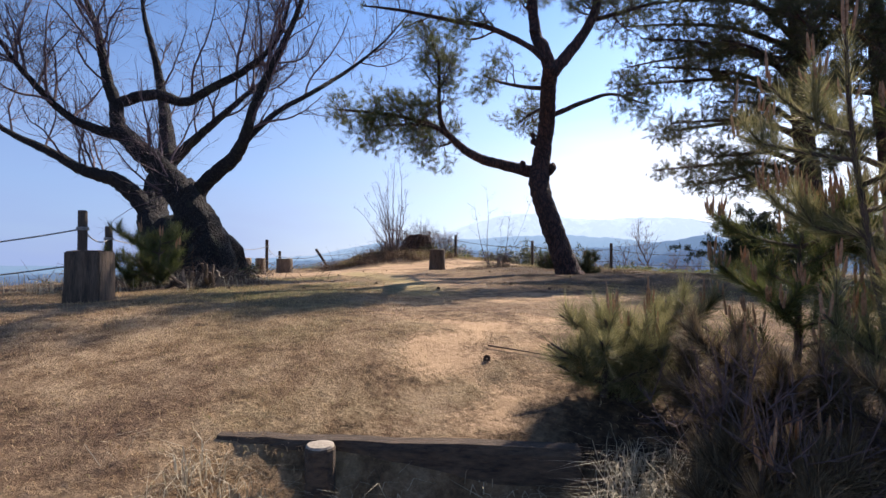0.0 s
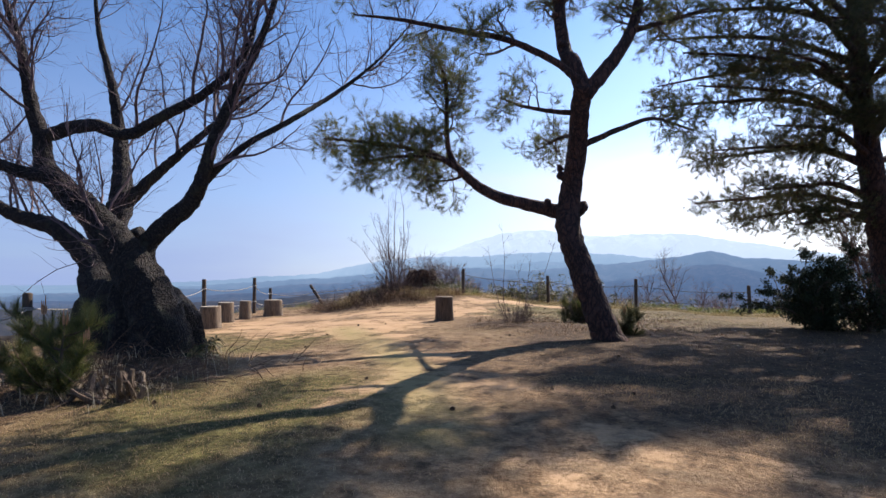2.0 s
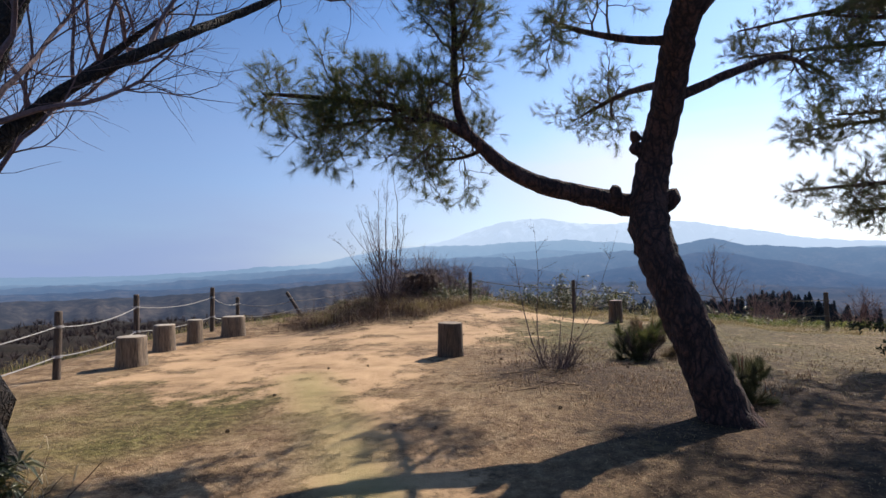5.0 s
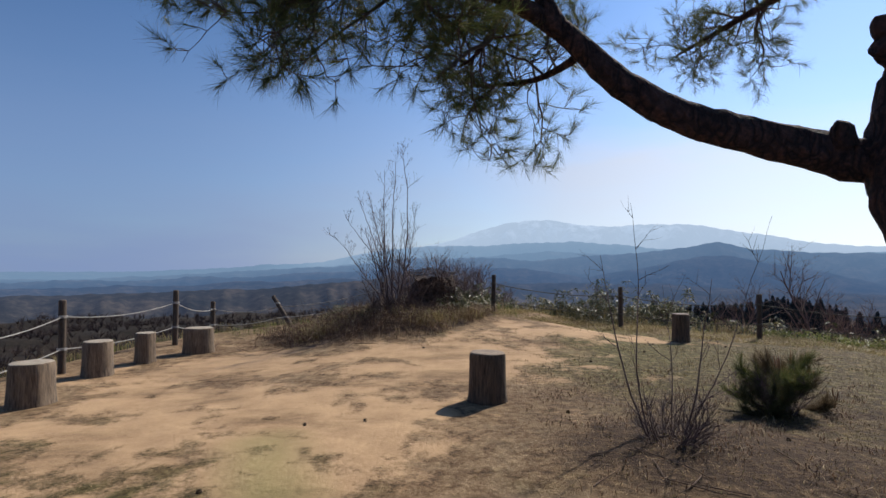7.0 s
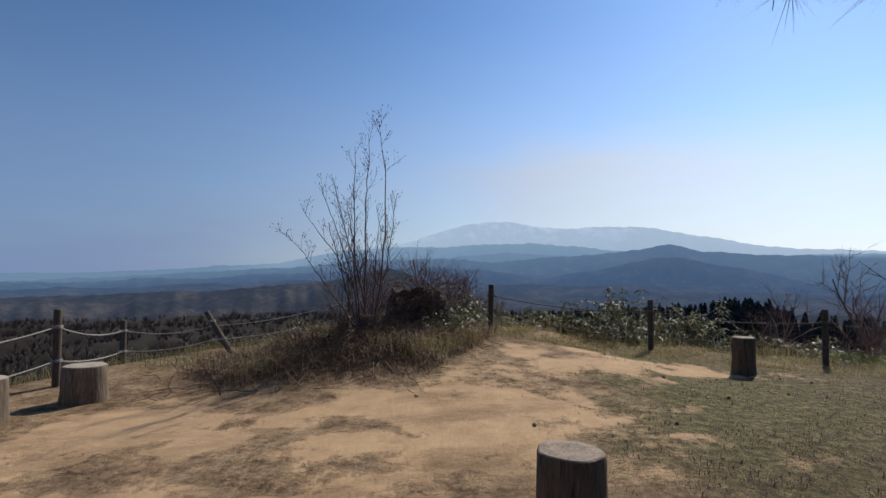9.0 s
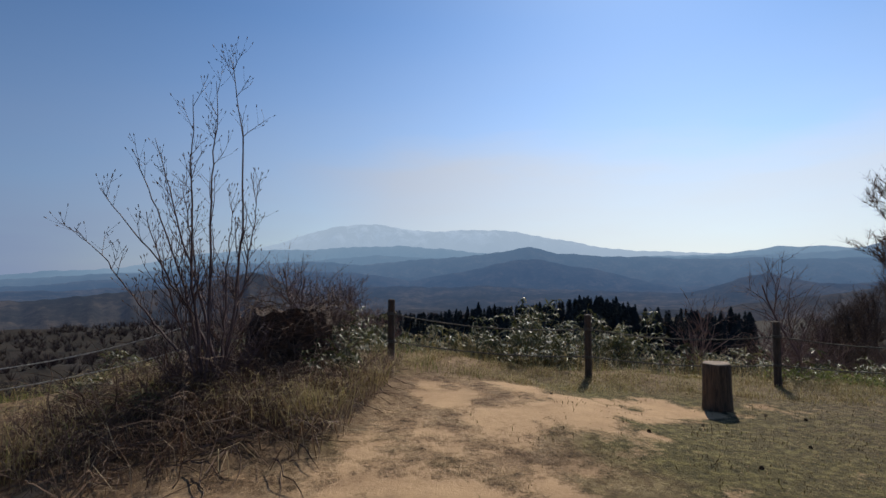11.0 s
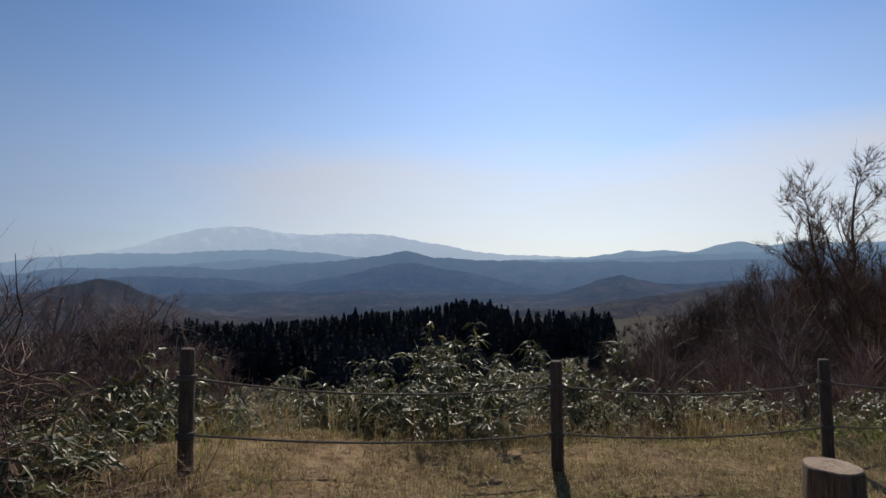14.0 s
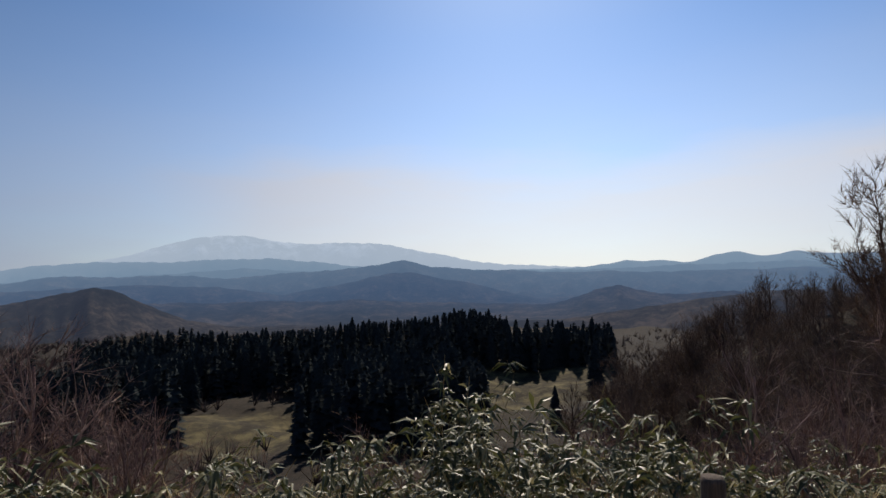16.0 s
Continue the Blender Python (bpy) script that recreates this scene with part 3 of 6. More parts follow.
def build_ground():
    cx, cy = 0.5, 11.0
    radii = np.concatenate([np.linspace(0, 14, 110), 14 * np.exp(np.linspace(0.02, math.log(460 / 14), 110))])[1:]
    spokes = 420
    az = np.linspace(0, 2 * math.pi, spokes, endpoint=False)
    R, A = np.meshgrid(radii, az, indexing="ij")
    X, Y = cx + R * np.sin(A), cy + R * np.cos(A)
    Z = height(X, Y)
    V = np.column_stack([np.append(X.ravel(), cx), np.append(Y.ravel(), cy), np.append(Z.ravel(), ground_at(cx, cy))])
    nr = len(radii)
    i, j = np.meshgrid(np.arange(nr - 1), np.arange(spokes), indexing="ij")
    a, b = i * spokes + j, i * spokes + (j + 1) % spokes
    F = np.stack([a, a + spokes, b + spokes, b], -1).reshape(-1, 4).tolist()
    F += [(nr * spokes, j, (j + 1) % spokes) for j in range(spokes)]
    me = bpy.data.meshes.new("ground")
    me.from_pydata(V.tolist(), [], [tuple(f) for f in F])
    x, y = V[:, 0], V[:, 1]
    out = outside(x, y)
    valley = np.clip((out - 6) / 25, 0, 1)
    field = np.zeros(len(x))
    for b in ((122, 178, 22, 20), (146, 172, 18, 14), (28, 158, 17, 17), (42, 148, 12, 9), (14, 176, 9, 6), (-70, 130, 25, 20)):
        field = np.maximum(field, np.clip(3 * blob(x, y, *b), 0, 1))
    green = 0.31 * blob(x, y, 6.5, 17.5, 4.5, 4.0) + 0.38 * blob(x, y, 3.4, 15.5, 2.6, 3.2) + 0.24 * blob(x, y, -3.8, 11, 2.3, 2.4) + 0.26 * blob(x, y, -2.3, 6.8, 1.5, 1.5) + 0.12 * blob(x, y, -1.2, 5, 1.6, 2.5) + 0.06 * blob(x, y, -4.6, 12.5, 1.6, 2.5) + 0.2 * blob(x, y, -4.5, 21, 2.2, 1.4) + 0.12 * blob(x, y, 2.0, 21, 3.5, 1.2) + 0.1 * blob(x, y, -1, 6.5, 1.5, 2)
    for name, val in (("rough", rough_and_shade_amount(x, y)), ("moss", np.clip(1.2 - seg_dist(x, y, [(-0.2, 5.5), (-0.5, 8.0), (-1.2, 10.2), (-2.1, 12.6)]) / 0.42, 0, 1) * 0.85), ("dirt", dirt_amount(x, y)), ("litter_and_shade", litter_and_shade_amount(x, y)), ("green", green), ("valley", valley), ("field", field)):
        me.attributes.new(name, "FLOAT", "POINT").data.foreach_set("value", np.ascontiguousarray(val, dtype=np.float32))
    me.materials.append(GROUND)
    me.polygons.foreach_set("use_smooth", [True] * len(me.polygons))
    return tagged(new("ground", me), "worn hilltop of dry turf and bare tan soil", "ground", kind="structure")


build_ground()

# ---- the far hills ----
# each range: distance, then pairs of bearing and elevation of its skyline in degrees
RANGES = [
    (4300, 420, 0.95, [(-60, -0.9), (-20, -0.3), (-6, 0.6), (-3.5, 1.9), (0, 2.8), (3, 3.8), (5.5, 4.55), (8, 4.8), (10.5, 4.75), (13.6, 4.2), (17, 4.15), (20, 4.2), (24, 4.1), (28.5, 3.1), (33.8, 2.1), (38.4, 1.7), (44, 1.5), (60, 1.3), (90, 1)]),
    (3000, 300, 0.66, [(-60, -0.9), (-30, -0.5), (-20.9, 0.0), (-14, 0.4), (-9, 1.4), (-6.4, 1.9), (-1, 2.2), (2.5, 2.2), (9.4, 2.5), (12.5, 2.7), (19, 2.0), (22, 1.7), (30, 1.3), (42.4, 1.3), (46.9, 1.8), (48.5, 2.0), (50, 1.7), (51.3, 2.0), (54, 1.65), (56, 2.4), (57.9, 2.6), (60.2, 2.0), (62.7, 2.55), (64.8, 2.2), (75, 2), (100, 1)]),
    (1900, 260, 0.44, [(-60, -1.3), (-30, -1.0), (-9, 0.3), (-4, 0.9), (2, 0.9), (9, 0.8), (16, 1.2), (22, 1.75), (24, 2.1), (25.6, 2.4), (27, 2.1), (28.5, 1.7), (31, 1.6), (33.8, 1.35), (40, 1.0), (50, 0.9), (70, 1), (100, 0)]),
    (2450, 200, 0.55, [(-60, -1), (-20, -0.4), (0, 0.9), (10, 1.6), (18, 1.2), (26, 1.4), (34, 1.2), (44, 1.2), (55, 1.5), (65, 1.6), (100, 0.5)]),
    (1500, 150, 0.35, [(-60, -1.7), (-20, -1), (-9, -0.3), (2, 0.1), (8.4, -0.3), (13.6, -0.9), (19.2, -0.1), (22.5, 0.7), (25, 1.1), (26.7, 1.0), (29, 0.6), (32.6, 0.0), (36, -0.9), (40, -1.6), (60, -1.2), (100, -1)]),
    (1150, 170, 0.25, [(-60, -2.2), (-30, -1.8), (-12, -1.3), (8, -1.7), (20, -1.6), (33, -2.2), (41, -2.2), (45, -1.0), (47.3, -0.4), (50, -1), (53, -1.4), (60, -1.0), (90, -1)]),
    (700, 110, 0.08, [(-60, -2.6), (-30, -2.5), (-14, -1.9), (-8.9, -1.3), (-6.7, -1.1), (-4.4, -0.55), (-2.5, -0.1), (-1.1, -0.15), (0.5, -0.9), (1.6, -1.6), (4.9, -3.2), (9, -4.0), (25, -4.6), (40, -4.0), (60, -1.0), (90, -2)]),
]


def build_distance():
    az = np.linspace(-100, 110, 841)
    radii = np.array(sorted(set(np.round(np.concatenate([430 * np.exp(np.linspace(0, math.log(4900 / 430), 150)), [r[0] for r in RANGES]]), 1))))
    R, A = np.meshgrid(radii, az, indexing="ij")
    base = -62 + 22 * (R / 4900)
    Z = base + 7 * ripple(R * np.sin(np.radians(A)), R * np.cos(np.radians(A)), 0.006, 3) + 3 * ripple(R * np.sin(np.radians(A)), R * np.cos(np.radians(A)), 0.02, 1)
    # painted haze amount: grows with distance, a little more to the left
    haze_glow = np.clip(1 - np.exp(-((R - 420) / 1450)), 0, 1) * 0.93 + 0.03 * np.clip((R - 3300) / 700, 0, 1)
    haze_glow = np.clip(haze_glow + 0.05 * np.clip((2 - A) / 35, 0, 1) * np.clip((R - 430) / 500, 0, 1), 0, 1.0 - 0.3 * np.clip((2 - A) / 22, 0, 1))
    snow = np.zeros_like(Z)
    for r0, wide, haze, prof in RANGES:
        b, e = zip(*prof)
        el = np.interp(az, b, e)
        kern = np.hanning(9)
        el = np.convolve(np.pad(el, 4, "edge"), kern / kern.sum(), "valid")
        el = el + min(0.16, 250 / r0) * ripple(az, az * 0.3, 0.42, r0 * 0.013) + 0.07 * ripple(az, az * 0.3, 0.9, r0) + 0.06 * ripple(az, az * 0.7, 3.1, r0 * 0.37)
        top = 3.0 + r0 * np.tan(np.radians(el))
        fall = np.exp(-np.abs((R - r0) / wide) ** 1.5)
        spur = 1 + (0.42 * ripple(A, R * 0.004, 0.8, r0 * 0.11) + 0.3 * ripple(A + R * 0.006, R * 0.011, 1.9, r0 * 0.07) + 0.1 * ripple(A - R * 0.01, R * 0.02, 4.6, r0 * 0.05)) * np.clip(1.25 - 1.25 * fall, 0, 1)
        ridge = base + (top[None, :] - base) * fall * spur
        if r0 == 4300:
            snow = np.clip((ridge - 150) / 130, 0, 1) * (R > 3500)
        Z = np.maximum(Z, ridge)
    x, y = 0.5 + R * np.sin(np.radians(A)), 14 + R * np.cos(np.radians(A))
    n0, n1 = R.shape
    i, j = np.meshgrid(np.arange(n0 - 1), np.arange(n1 - 1), indexing="ij")
    a = i * n1 + j
    F = np.stack([a, a + n1, a + n1 + 1, a + 1], -1).reshape(-1, 4)
    me = bpy.data.meshes.new("backdrop")
    me.from_pydata(np.stack([x, y, Z], -1).reshape(-1, 3).tolist(), [], [tuple(f) for f in F.tolist()])
    for name, val in (("haze_glow", haze_glow), ("snow", snow)):
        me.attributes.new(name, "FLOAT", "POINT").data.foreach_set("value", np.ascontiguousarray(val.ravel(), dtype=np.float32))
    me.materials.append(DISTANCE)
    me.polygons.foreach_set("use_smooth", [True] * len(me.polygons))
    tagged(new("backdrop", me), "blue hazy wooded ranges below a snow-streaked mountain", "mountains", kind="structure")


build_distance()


# ---- bare cherry tree ----
def cherry_tree():
    rng = rng_of(3)
    tree = thing("cherry_tree", (-3.9, 8.9, ground_at(-3.9, 8.9)), "leafless old cherry tree with a leaning dark forked trunk", "tree")
    off = np.array((*tree.location, 0.0))
    limbs = {
        "trunk": [(-3.66, 8.75, 0.95, 0.46), (-3.65, 8.72, 1.2, 0.4), (-3.66, 8.7, 1.5, 0.35), (-3.8, 8.7, 1.99, 0.29), (-4.19, 8.7, 2.59, 0.23), (-4.54, 8.7, 3.0, 0.18), (-4.93, 8.7, 3.35, 0.145), (-5.16, 8.7, 3.61, 0.12)],
        "back_trunk": [(-4.7, 9.5, 1.0, 0.36), (-4.81, 9.7, 1.42, 0.3), (-5.32, 10.1, 2.15, 0.268), (-5.54, 10.6, 2.91, 0.227), (-5.44, 10.8, 3.43, 0.194), (-5.56, 11.0, 4.06, 0.139), (-5.75, 11.2, 4.81, 0.1), (-5.91, 11.2, 5.64, 0.071), (-6.14, 11.2, 6.48, 0.045), (-6.27, 11.2, 7.52, 0.02)],
        "upper_limb": [(-5.16, 8.7, 3.54, 0.115), (-5.21, 8.7, 3.96, 0.105), (-5.34, 8.7, 4.34, 0.083), (-5.44, 8.7, 4.8, 0.068), (-5.55, 8.7, 5.27, 0.049), (-5.76, 8.7, 5.81, 0.034), (-5.94, 8.7, 6.59, 0.015)],
        "outer_limb": [(-5.08, 8.7, 3.46, 0.09), (-5.47, 8.5, 3.57, 0.073), (-5.76, 8.3, 3.74, 0.057), (-6.15, 8.0, 4.26, 0.041), (-6.46, 7.8, 4.8, 0.02)],
        "cross_limb": [(-5.19, 8.7, 4.0, 0.09), (-4.8, 8.7, 4.12, 0.086), (-4.45, 8.6, 4.11, 0.08), (-4.13, 8.7, 4.02, 0.074), (-3.65, 8.65, 4.24, 0.066), (-3.1, 8.6, 4.52, 0.054), (-2.63, 8.5, 4.89, 0.036), (-2.4, 8.4, 5.38, 0.024), (-2.3, 8.3, 5.97, 0.01)],
        "right_limb": [(-3.85, 8.8, 2.1, 0.17), (-3.99, 8.9, 2.4, 0.15), (-3.95, 8.9, 2.64, 0.124), (-3.69, 8.9, 2.92, 0.116), (-3.34, 8.8, 3.18, 0.105), (-3.06, 8.55, 3.54, 0.082), (-2.9, 8.45, 3.96, 0.066), (-2.61, 8.4, 4.54, 0.055), (-2.35, 8.3, 4.98, 0.044), (-2.13, 8.2, 5.43, 0.033), (-1.93, 8.1, 6.08, 0.015)],
        "side_limb": [(-3.15, 8.6, 3.35, 0.056), (-2.66, 8.8, 3.9, 0.043), (-2.13, 9.1, 4.33, 0.037), (-1.63, 9.8, 4.97, 0.03), (-1.1, 10.2, 5.6, 0.018), (-0.63, 10.4, 6.25, 0.009)],
        "back_outer_limb": [(-5.4, 10.2, 2.32, 0.201), (-5.72, 10.2, 2.7, 0.163), (-6.09, 10.2, 2.99, 0.136), (-6.74, 10.2, 3.2, 0.1), (-7.3, 10.2, 3.51, 0.082), (-8.23, 10.2, 3.97, 0.046), (-8.99, 10.2, 4.62, 0.018)],
        "back_inner_limb": [(-5.44, 10.8, 3.38, 0.126), (-4.91, 10.9, 3.94, 0.088), (-4.27, 11.0, 4.57, 0.06), (-3.72, 11.1, 5.1, 0.04), (-3.05, 11.2, 5.65, 0.005)],
    }
    twigs = Soup()
    for name, path in limbs.items():
        rows = spline(path, 0.065) - off
        s = Soup()
        j = rows.copy()
        j[:, :3] += rng.normal(0, 0.006, (len(rows), 3)) * np.clip(rows[:, 3:4] * 8, 0.2, 1)
        s.tube(j[:, :3], j[:, 3], 22 if path[0][3] > 0.15 else 10, 0.075, rng)
        part(name, s, CHERRY_BARK, tree, smooth=True)
        first = offshoots(rng, rows, 7 if path[0][3] > 0.25 else 13, 1.9, 0.5, 0.75, 0.3, 0.5 if path[0][3] > 0.25 else 0.22, 0.28, 0.12, 0.007, 0.022)
        for a in first:
            twigs.tube(a[:, :3], a[:, 3], 5, cap=False)
            for b in offshoots(rng, a, 10, 0.95, 0.5, 0.85, 0.2, 0.12, 0.34, 0.1, 0.0032, 0.007):
                twigs.tube(b[:, :3], b[:, 3], 4, cap=False)
                for c in offshoots(rng, b, 8, 0.36, 0.6, 0.85, 0.15, 0.1, 0.36, 0.12, 0.002, 0.0035):
                    twigs.tube(c[:, :3], c[:, 3], 3, cap=False)
    part("twig", twigs, CHERRY_TWIG, tree, "fine purplish-brown twigs in bud")
    foot = Soup()
    n, rings = 44, [(0.7, -4.0, 0.94, 0.72), (0.95, -4.02, 0.83, 0.62), (1.2, -4.04, 0.76, 0.55), (1.45, -4.06, 0.73, 0.52), (1.7, -4.08, 0.71, 0.5), (1.9, -4.14, 0.64, 0.46), (2.05, -4.2, 0.52, 0.4), (2.18, -4.24, 0.36, 0.3), (2.25, -4.26, 0.16, 0.16)]
    a = np.linspace(0, 2 * math.pi, n, endpoint=False)
    V = []
    for z, cx, rx, ry in rings:
        k = 1 + 0.08 * np.sin(5 * a + 1.7 * z) + 0.07 * np.sin(9 * a - 2.6 * z + 1) + 0.05 * np.sin(3 * a + 6 * z) + rng.normal(0, 0.035, n)
        V += [(cx + math.cos(q) * rx * m, 9.05 + math.sin(q) * ry * m, z + j) for q, m, j in zip(a, k, rng.normal(0, 0.02, n))]
    foot.add(np.array(V) - off[:3], [(i * n + j, i * n + (j + 1) % n, (i + 1) * n + (j + 1) % n, (i + 1) * n + j) for i in range(len(rings) - 1) for j in range(n)] + [tuple((len(rings) - 1) * n + j for j in range(n))])
    part("burled_foot", foot, CHERRY_BARK, tree, "swollen gnarled trunk foot", True)
    stub = Soup()
    st = spline([(-4.95, 9.5, 2.72, 0.11), (-4.56, 9.45, 2.77, 0.1), (-4.31, 9.4, 2.83, 0.095)], 0.08) - off
    stub.tube(st[:, :3], st[:, 3], 10, 0.08, rng)
    part("sawn_stub", stub, CHERRY_BARK, tree, "sawn-off limb stub", True)


cherry_tree()


# ---- pines ----
def pine_tree(base, label, limbs, seed, counts, tuft, needle_len, needle_w, twig_len=0.8, thick_at=0.14, up=0.12, flat=1.0, leaf=None, bare=0.5):
    """limbs: name, path, foliage density, where along the limb the foliage begins."""
    rng = rng_of(seed)
    tree = thing("pine_tree", (base[0], base[1], ground_at(*base)), label, "tree", "pines")
    off = np.array((*tree.location, 0.0))
    twigs, pts, dirs = Soup(), [], []
    for name, path, dens, lo in limbs:
        rows = spline(path, 0.07) - off
        s = Soup()
        j = rows.copy()
        j[:, :3] += rng.normal(0, 0.005, (len(rows), 3)) * np.clip(rows[:, 3:4] * 8, 0.15, 1)
        s.tube(j[:, :3], j[:, 3], 22 if path[0][3] > thick_at else 10, 0.07, rng)
        part(name, s, PINE_BARK, tree, smooth=True)
        for a in offshoots(rng, rows, int(counts[0] * dens), twig_len, 0.45, 1.0, up, lo, 0.5, 0.08, 0.007, 0.022):
            a[:, 2] = a[0, 2] + (a[:, 2] - a[0, 2]) * flat
            twigs.tube(a[:, :3], a[:, 3], 5, cap=False)
            for b in offshoots(rng, a, counts[1], twig_len * 0.5, 0.6, 0.9, up, 0.2, 0.6, 0.06, 0.0042, 0.01) + [a[-4:]]:
                twigs.tube(b[:, :3], b[:, 3], 4, cap=False)
                for c in offshoots(rng, b, counts[2], twig_len * 0.26, 0.8, 0.9, 0.2, 0.3, 0.6, 0.05, 0.003, 0.0045) + [b[-3:]]:
                    twigs.tube(c[:, :3], c[:, 3], 3, cap=False)
                    if rng.uniform() < bare * 0.4:
                        continue
                    d = unit(c[-1, :3] - c[-2, :3])
                    for back in (0.0, 0.035) if rng.uniform() > bare else (0.0,):
                        pts.append(c[-1, :3] - d * back)
                        dirs.append(d * 1.3)
    part("branchlet", twigs, PINE_TWIG, tree, "crooked bare branchlets")
    ne = Soup()
    ne.tris(needle_tufts(rng, np.array(pts), np.array(dirs), tuft, needle_len, needle_w, 0.62))
    part("needles", ne, leaf or NEEDLE, tree, "tufts of long green needles")
    return tree, off


MAIN_PINE = [
    ("trunk", [(2.45, 10.25, 1.0, 0.34), (2.36, 10.3, 1.25, 0.25), (2.27, 10.35, 1.54, 0.212), (2.03, 10.6, 2.37, 0.199), (1.91, 10.85, 2.96, 0.2), (1.96, 11.0, 3.38, 0.19), (2.02, 10.92, 3.9, 0.162), (2.03, 10.6, 4.35, 0.15), (1.97, 10.2, 4.75, 0.145), (1.96, 9.85, 5.05, 0.145)], 0, 0.9),
    ("left_leader", [(1.97, 9.95, 4.95, 0.13), (1.82, 9.95, 5.4, 0.12), (1.72, 10.1, 5.72, 0.105), (1.63, 10.2, 6.88, 0.085), (1.56, 10.2, 7.79, 0.06), (1.28, 10.2, 8.7, 0.028)], 3.0, 0.3),
    ("right_leader", [(1.98, 9.95, 4.92, 0.125), (2.22, 9.9, 5.18, 0.112), (2.55, 10.0, 5.62, 0.095), (2.8, 10.1, 6.08, 0.085), (3.0, 10.3, 6.9, 0.068), (3.2, 10.6, 8.2, 0.03)], 3.2, 0.35),
    ("lower_limb", [(1.97, 11.05, 3.28, 0.16), (1.78, 11.1, 3.31, 0.125), (1.38, 11.1, 3.4, 0.108), (0.91, 11.1, 3.51, 0.098), (0.58, 11.1, 3.65, 0.088), (0.31, 11.1, 3.85, 0.075), (0.1, 11.1, 4.05, 0.062), (-0.3, 11.1, 4.28, 0.045), (-0.99, 11.1, 4.45, 0.035), (-1.75, 11.15, 4.55, 0.025), (-2.2, 11.2, 4.6, 0.012)], 2.8, 0.55),
    ("lower_fork", [(0.05, 11.1, 4.12, 0.04), (-0.35, 11.0, 4.22, 0.032), (-0.9, 10.95, 4.22, 0.024), (-1.5, 10.95, 4.15, 0.01)], 1.0, 0.3),
    ("inner_fork", [(0.25, 11.15, 3.97, 0.03), (0.15, 11.4, 3.95, 0.024), (-0.05, 11.6, 3.93, 0.018), (-0.45, 11.75, 3.95, 0.008)], 1.1, 0.3),
    ("drooping_twig", [(-0.25, 11.1, 4.28, 0.022), (-0.3, 11.2, 4.1, 0.018), (-0.4, 11.28, 3.98, 0.012), (-0.5, 11.3, 3.92, 0.006)], 0.4, 0.3),
    ("limb_shoot", [(0.12, 11.1, 4.02, 0.06), (-0.03, 11.1, 4.3, 0.05), (-0.08, 11.1, 4.76, 0.04), (-0.09, 11.1, 5.51, 0.03), (-0.27, 11.1, 6.1, 0.015)], 2.2, 0.2),
    ("upper_limb", [(1.85, 9.85, 5.12, 0.062), (1.49, 9.8, 5.38, 0.052), (0.77, 9.6, 5.62, 0.046), (0.1, 9.5, 5.7, 0.036), (-0.74, 9.5, 5.87, 0.027), (-1.4, 9.5, 5.95, 0.013)], 0.9, 0.3),
    ("middle_limb", [(1.9, 10.2, 4.72, 0.048), (1.58, 10.3, 4.77, 0.038), (1.07, 10.3, 4.87, 0.025), (0.75, 10.3, 5.0, 0.013)], 0.55, 0.45),
    ("hanging_limb", [(2.05, 10.7, 4.5, 0.045), (2.1, 12.2, 4.85, 0.035), (2.0, 13.2, 4.95, 0.025), (1.85, 13.8, 4.95, 0.01)], 1.1, 0.55),
    ("outer_limb", [(2.1, 10.65, 4.32, 0.055), (2.8, 10.7, 4.62, 0.043), (3.42, 11.0, 4.85, 0.03), (4.3, 11.5, 4.78, 0.015)], 0.8, 0.4),
    ("top_limb", [(1.6, 10.2, 7.0, 0.045), (0.9, 10.2, 7.3, 0.035), (0.1, 10.3, 7.4, 0.02), (-0.4, 10.4, 7.5, 0.01)], 1.5, 0.3),
    ("top_limb", [(1.56, 10.2, 7.5, 0.04), (1.9, 9.6, 7.8, 0.03), (2.0, 8.9, 7.9, 0.01)], 1.3, 0.3),
    ("top_limb", [(3.0, 10.4, 7.1, 0.045), (3.7, 10.6, 7.5, 0.035), (4.5, 10.8, 7.7, 0.015)], 1.5, 0.3),
    ("crown_limb", [(2.75, 10.1, 5.95, 0.046), (3.4, 10.3, 6.2, 0.038), (4.15, 10.5, 6.5, 0.022)], 0.9, 0.3),
]
main_pine, main_off = pine_tree((2.36, 10.3), "red pine with a leaning dark trunk and crooked sparse limbs", MAIN_PINE, 11, (13, 6, 3), 30, 0.13, 0.0023, 0.82, 0.14, 0.03, 1.0, None, 0.4)
for a in ([(1.98, 11.0, 3.84, 0.09), (1.85, 10.97, 3.88, 0.08), (1.78, 10.95, 3.91, 0.06)], [(1.84, 10.98, 3.97, 0.06), (1.8, 10.96, 4.03, 0.05), (1.79, 10.95, 4.07, 0.03)], [(2.1, 11.05, 3.3, 0.12), (2.17, 10.95, 3.36, 0.1), (2.22, 10.9, 3.38, 0.07)],
          [(1.62, 11.0, 3.36, 0.07), (1.6, 10.99, 3.47, 0.055), (1.6, 10.98, 3.5, 0.03)], [(1.76, 10.05, 5.7, 0.06), (1.66, 10.0, 5.72, 0.055), (1.6, 9.98, 5.72, 0.05)], [(1.7, 10.15, 6.15, 0.055), (1.6, 10.1, 6.2, 0.05), (1.56, 10.08, 6.2, 0.045)]):
    r = spline(a, 0.04) - main_off
    knot = Soup()
    knot.tube(r[:, :3], r[:, 3], 11, 0.12, rng_of(5))
    part("sawn_knot", knot, PINE_BARK, main_pine, "sawn-off branch knot", True)

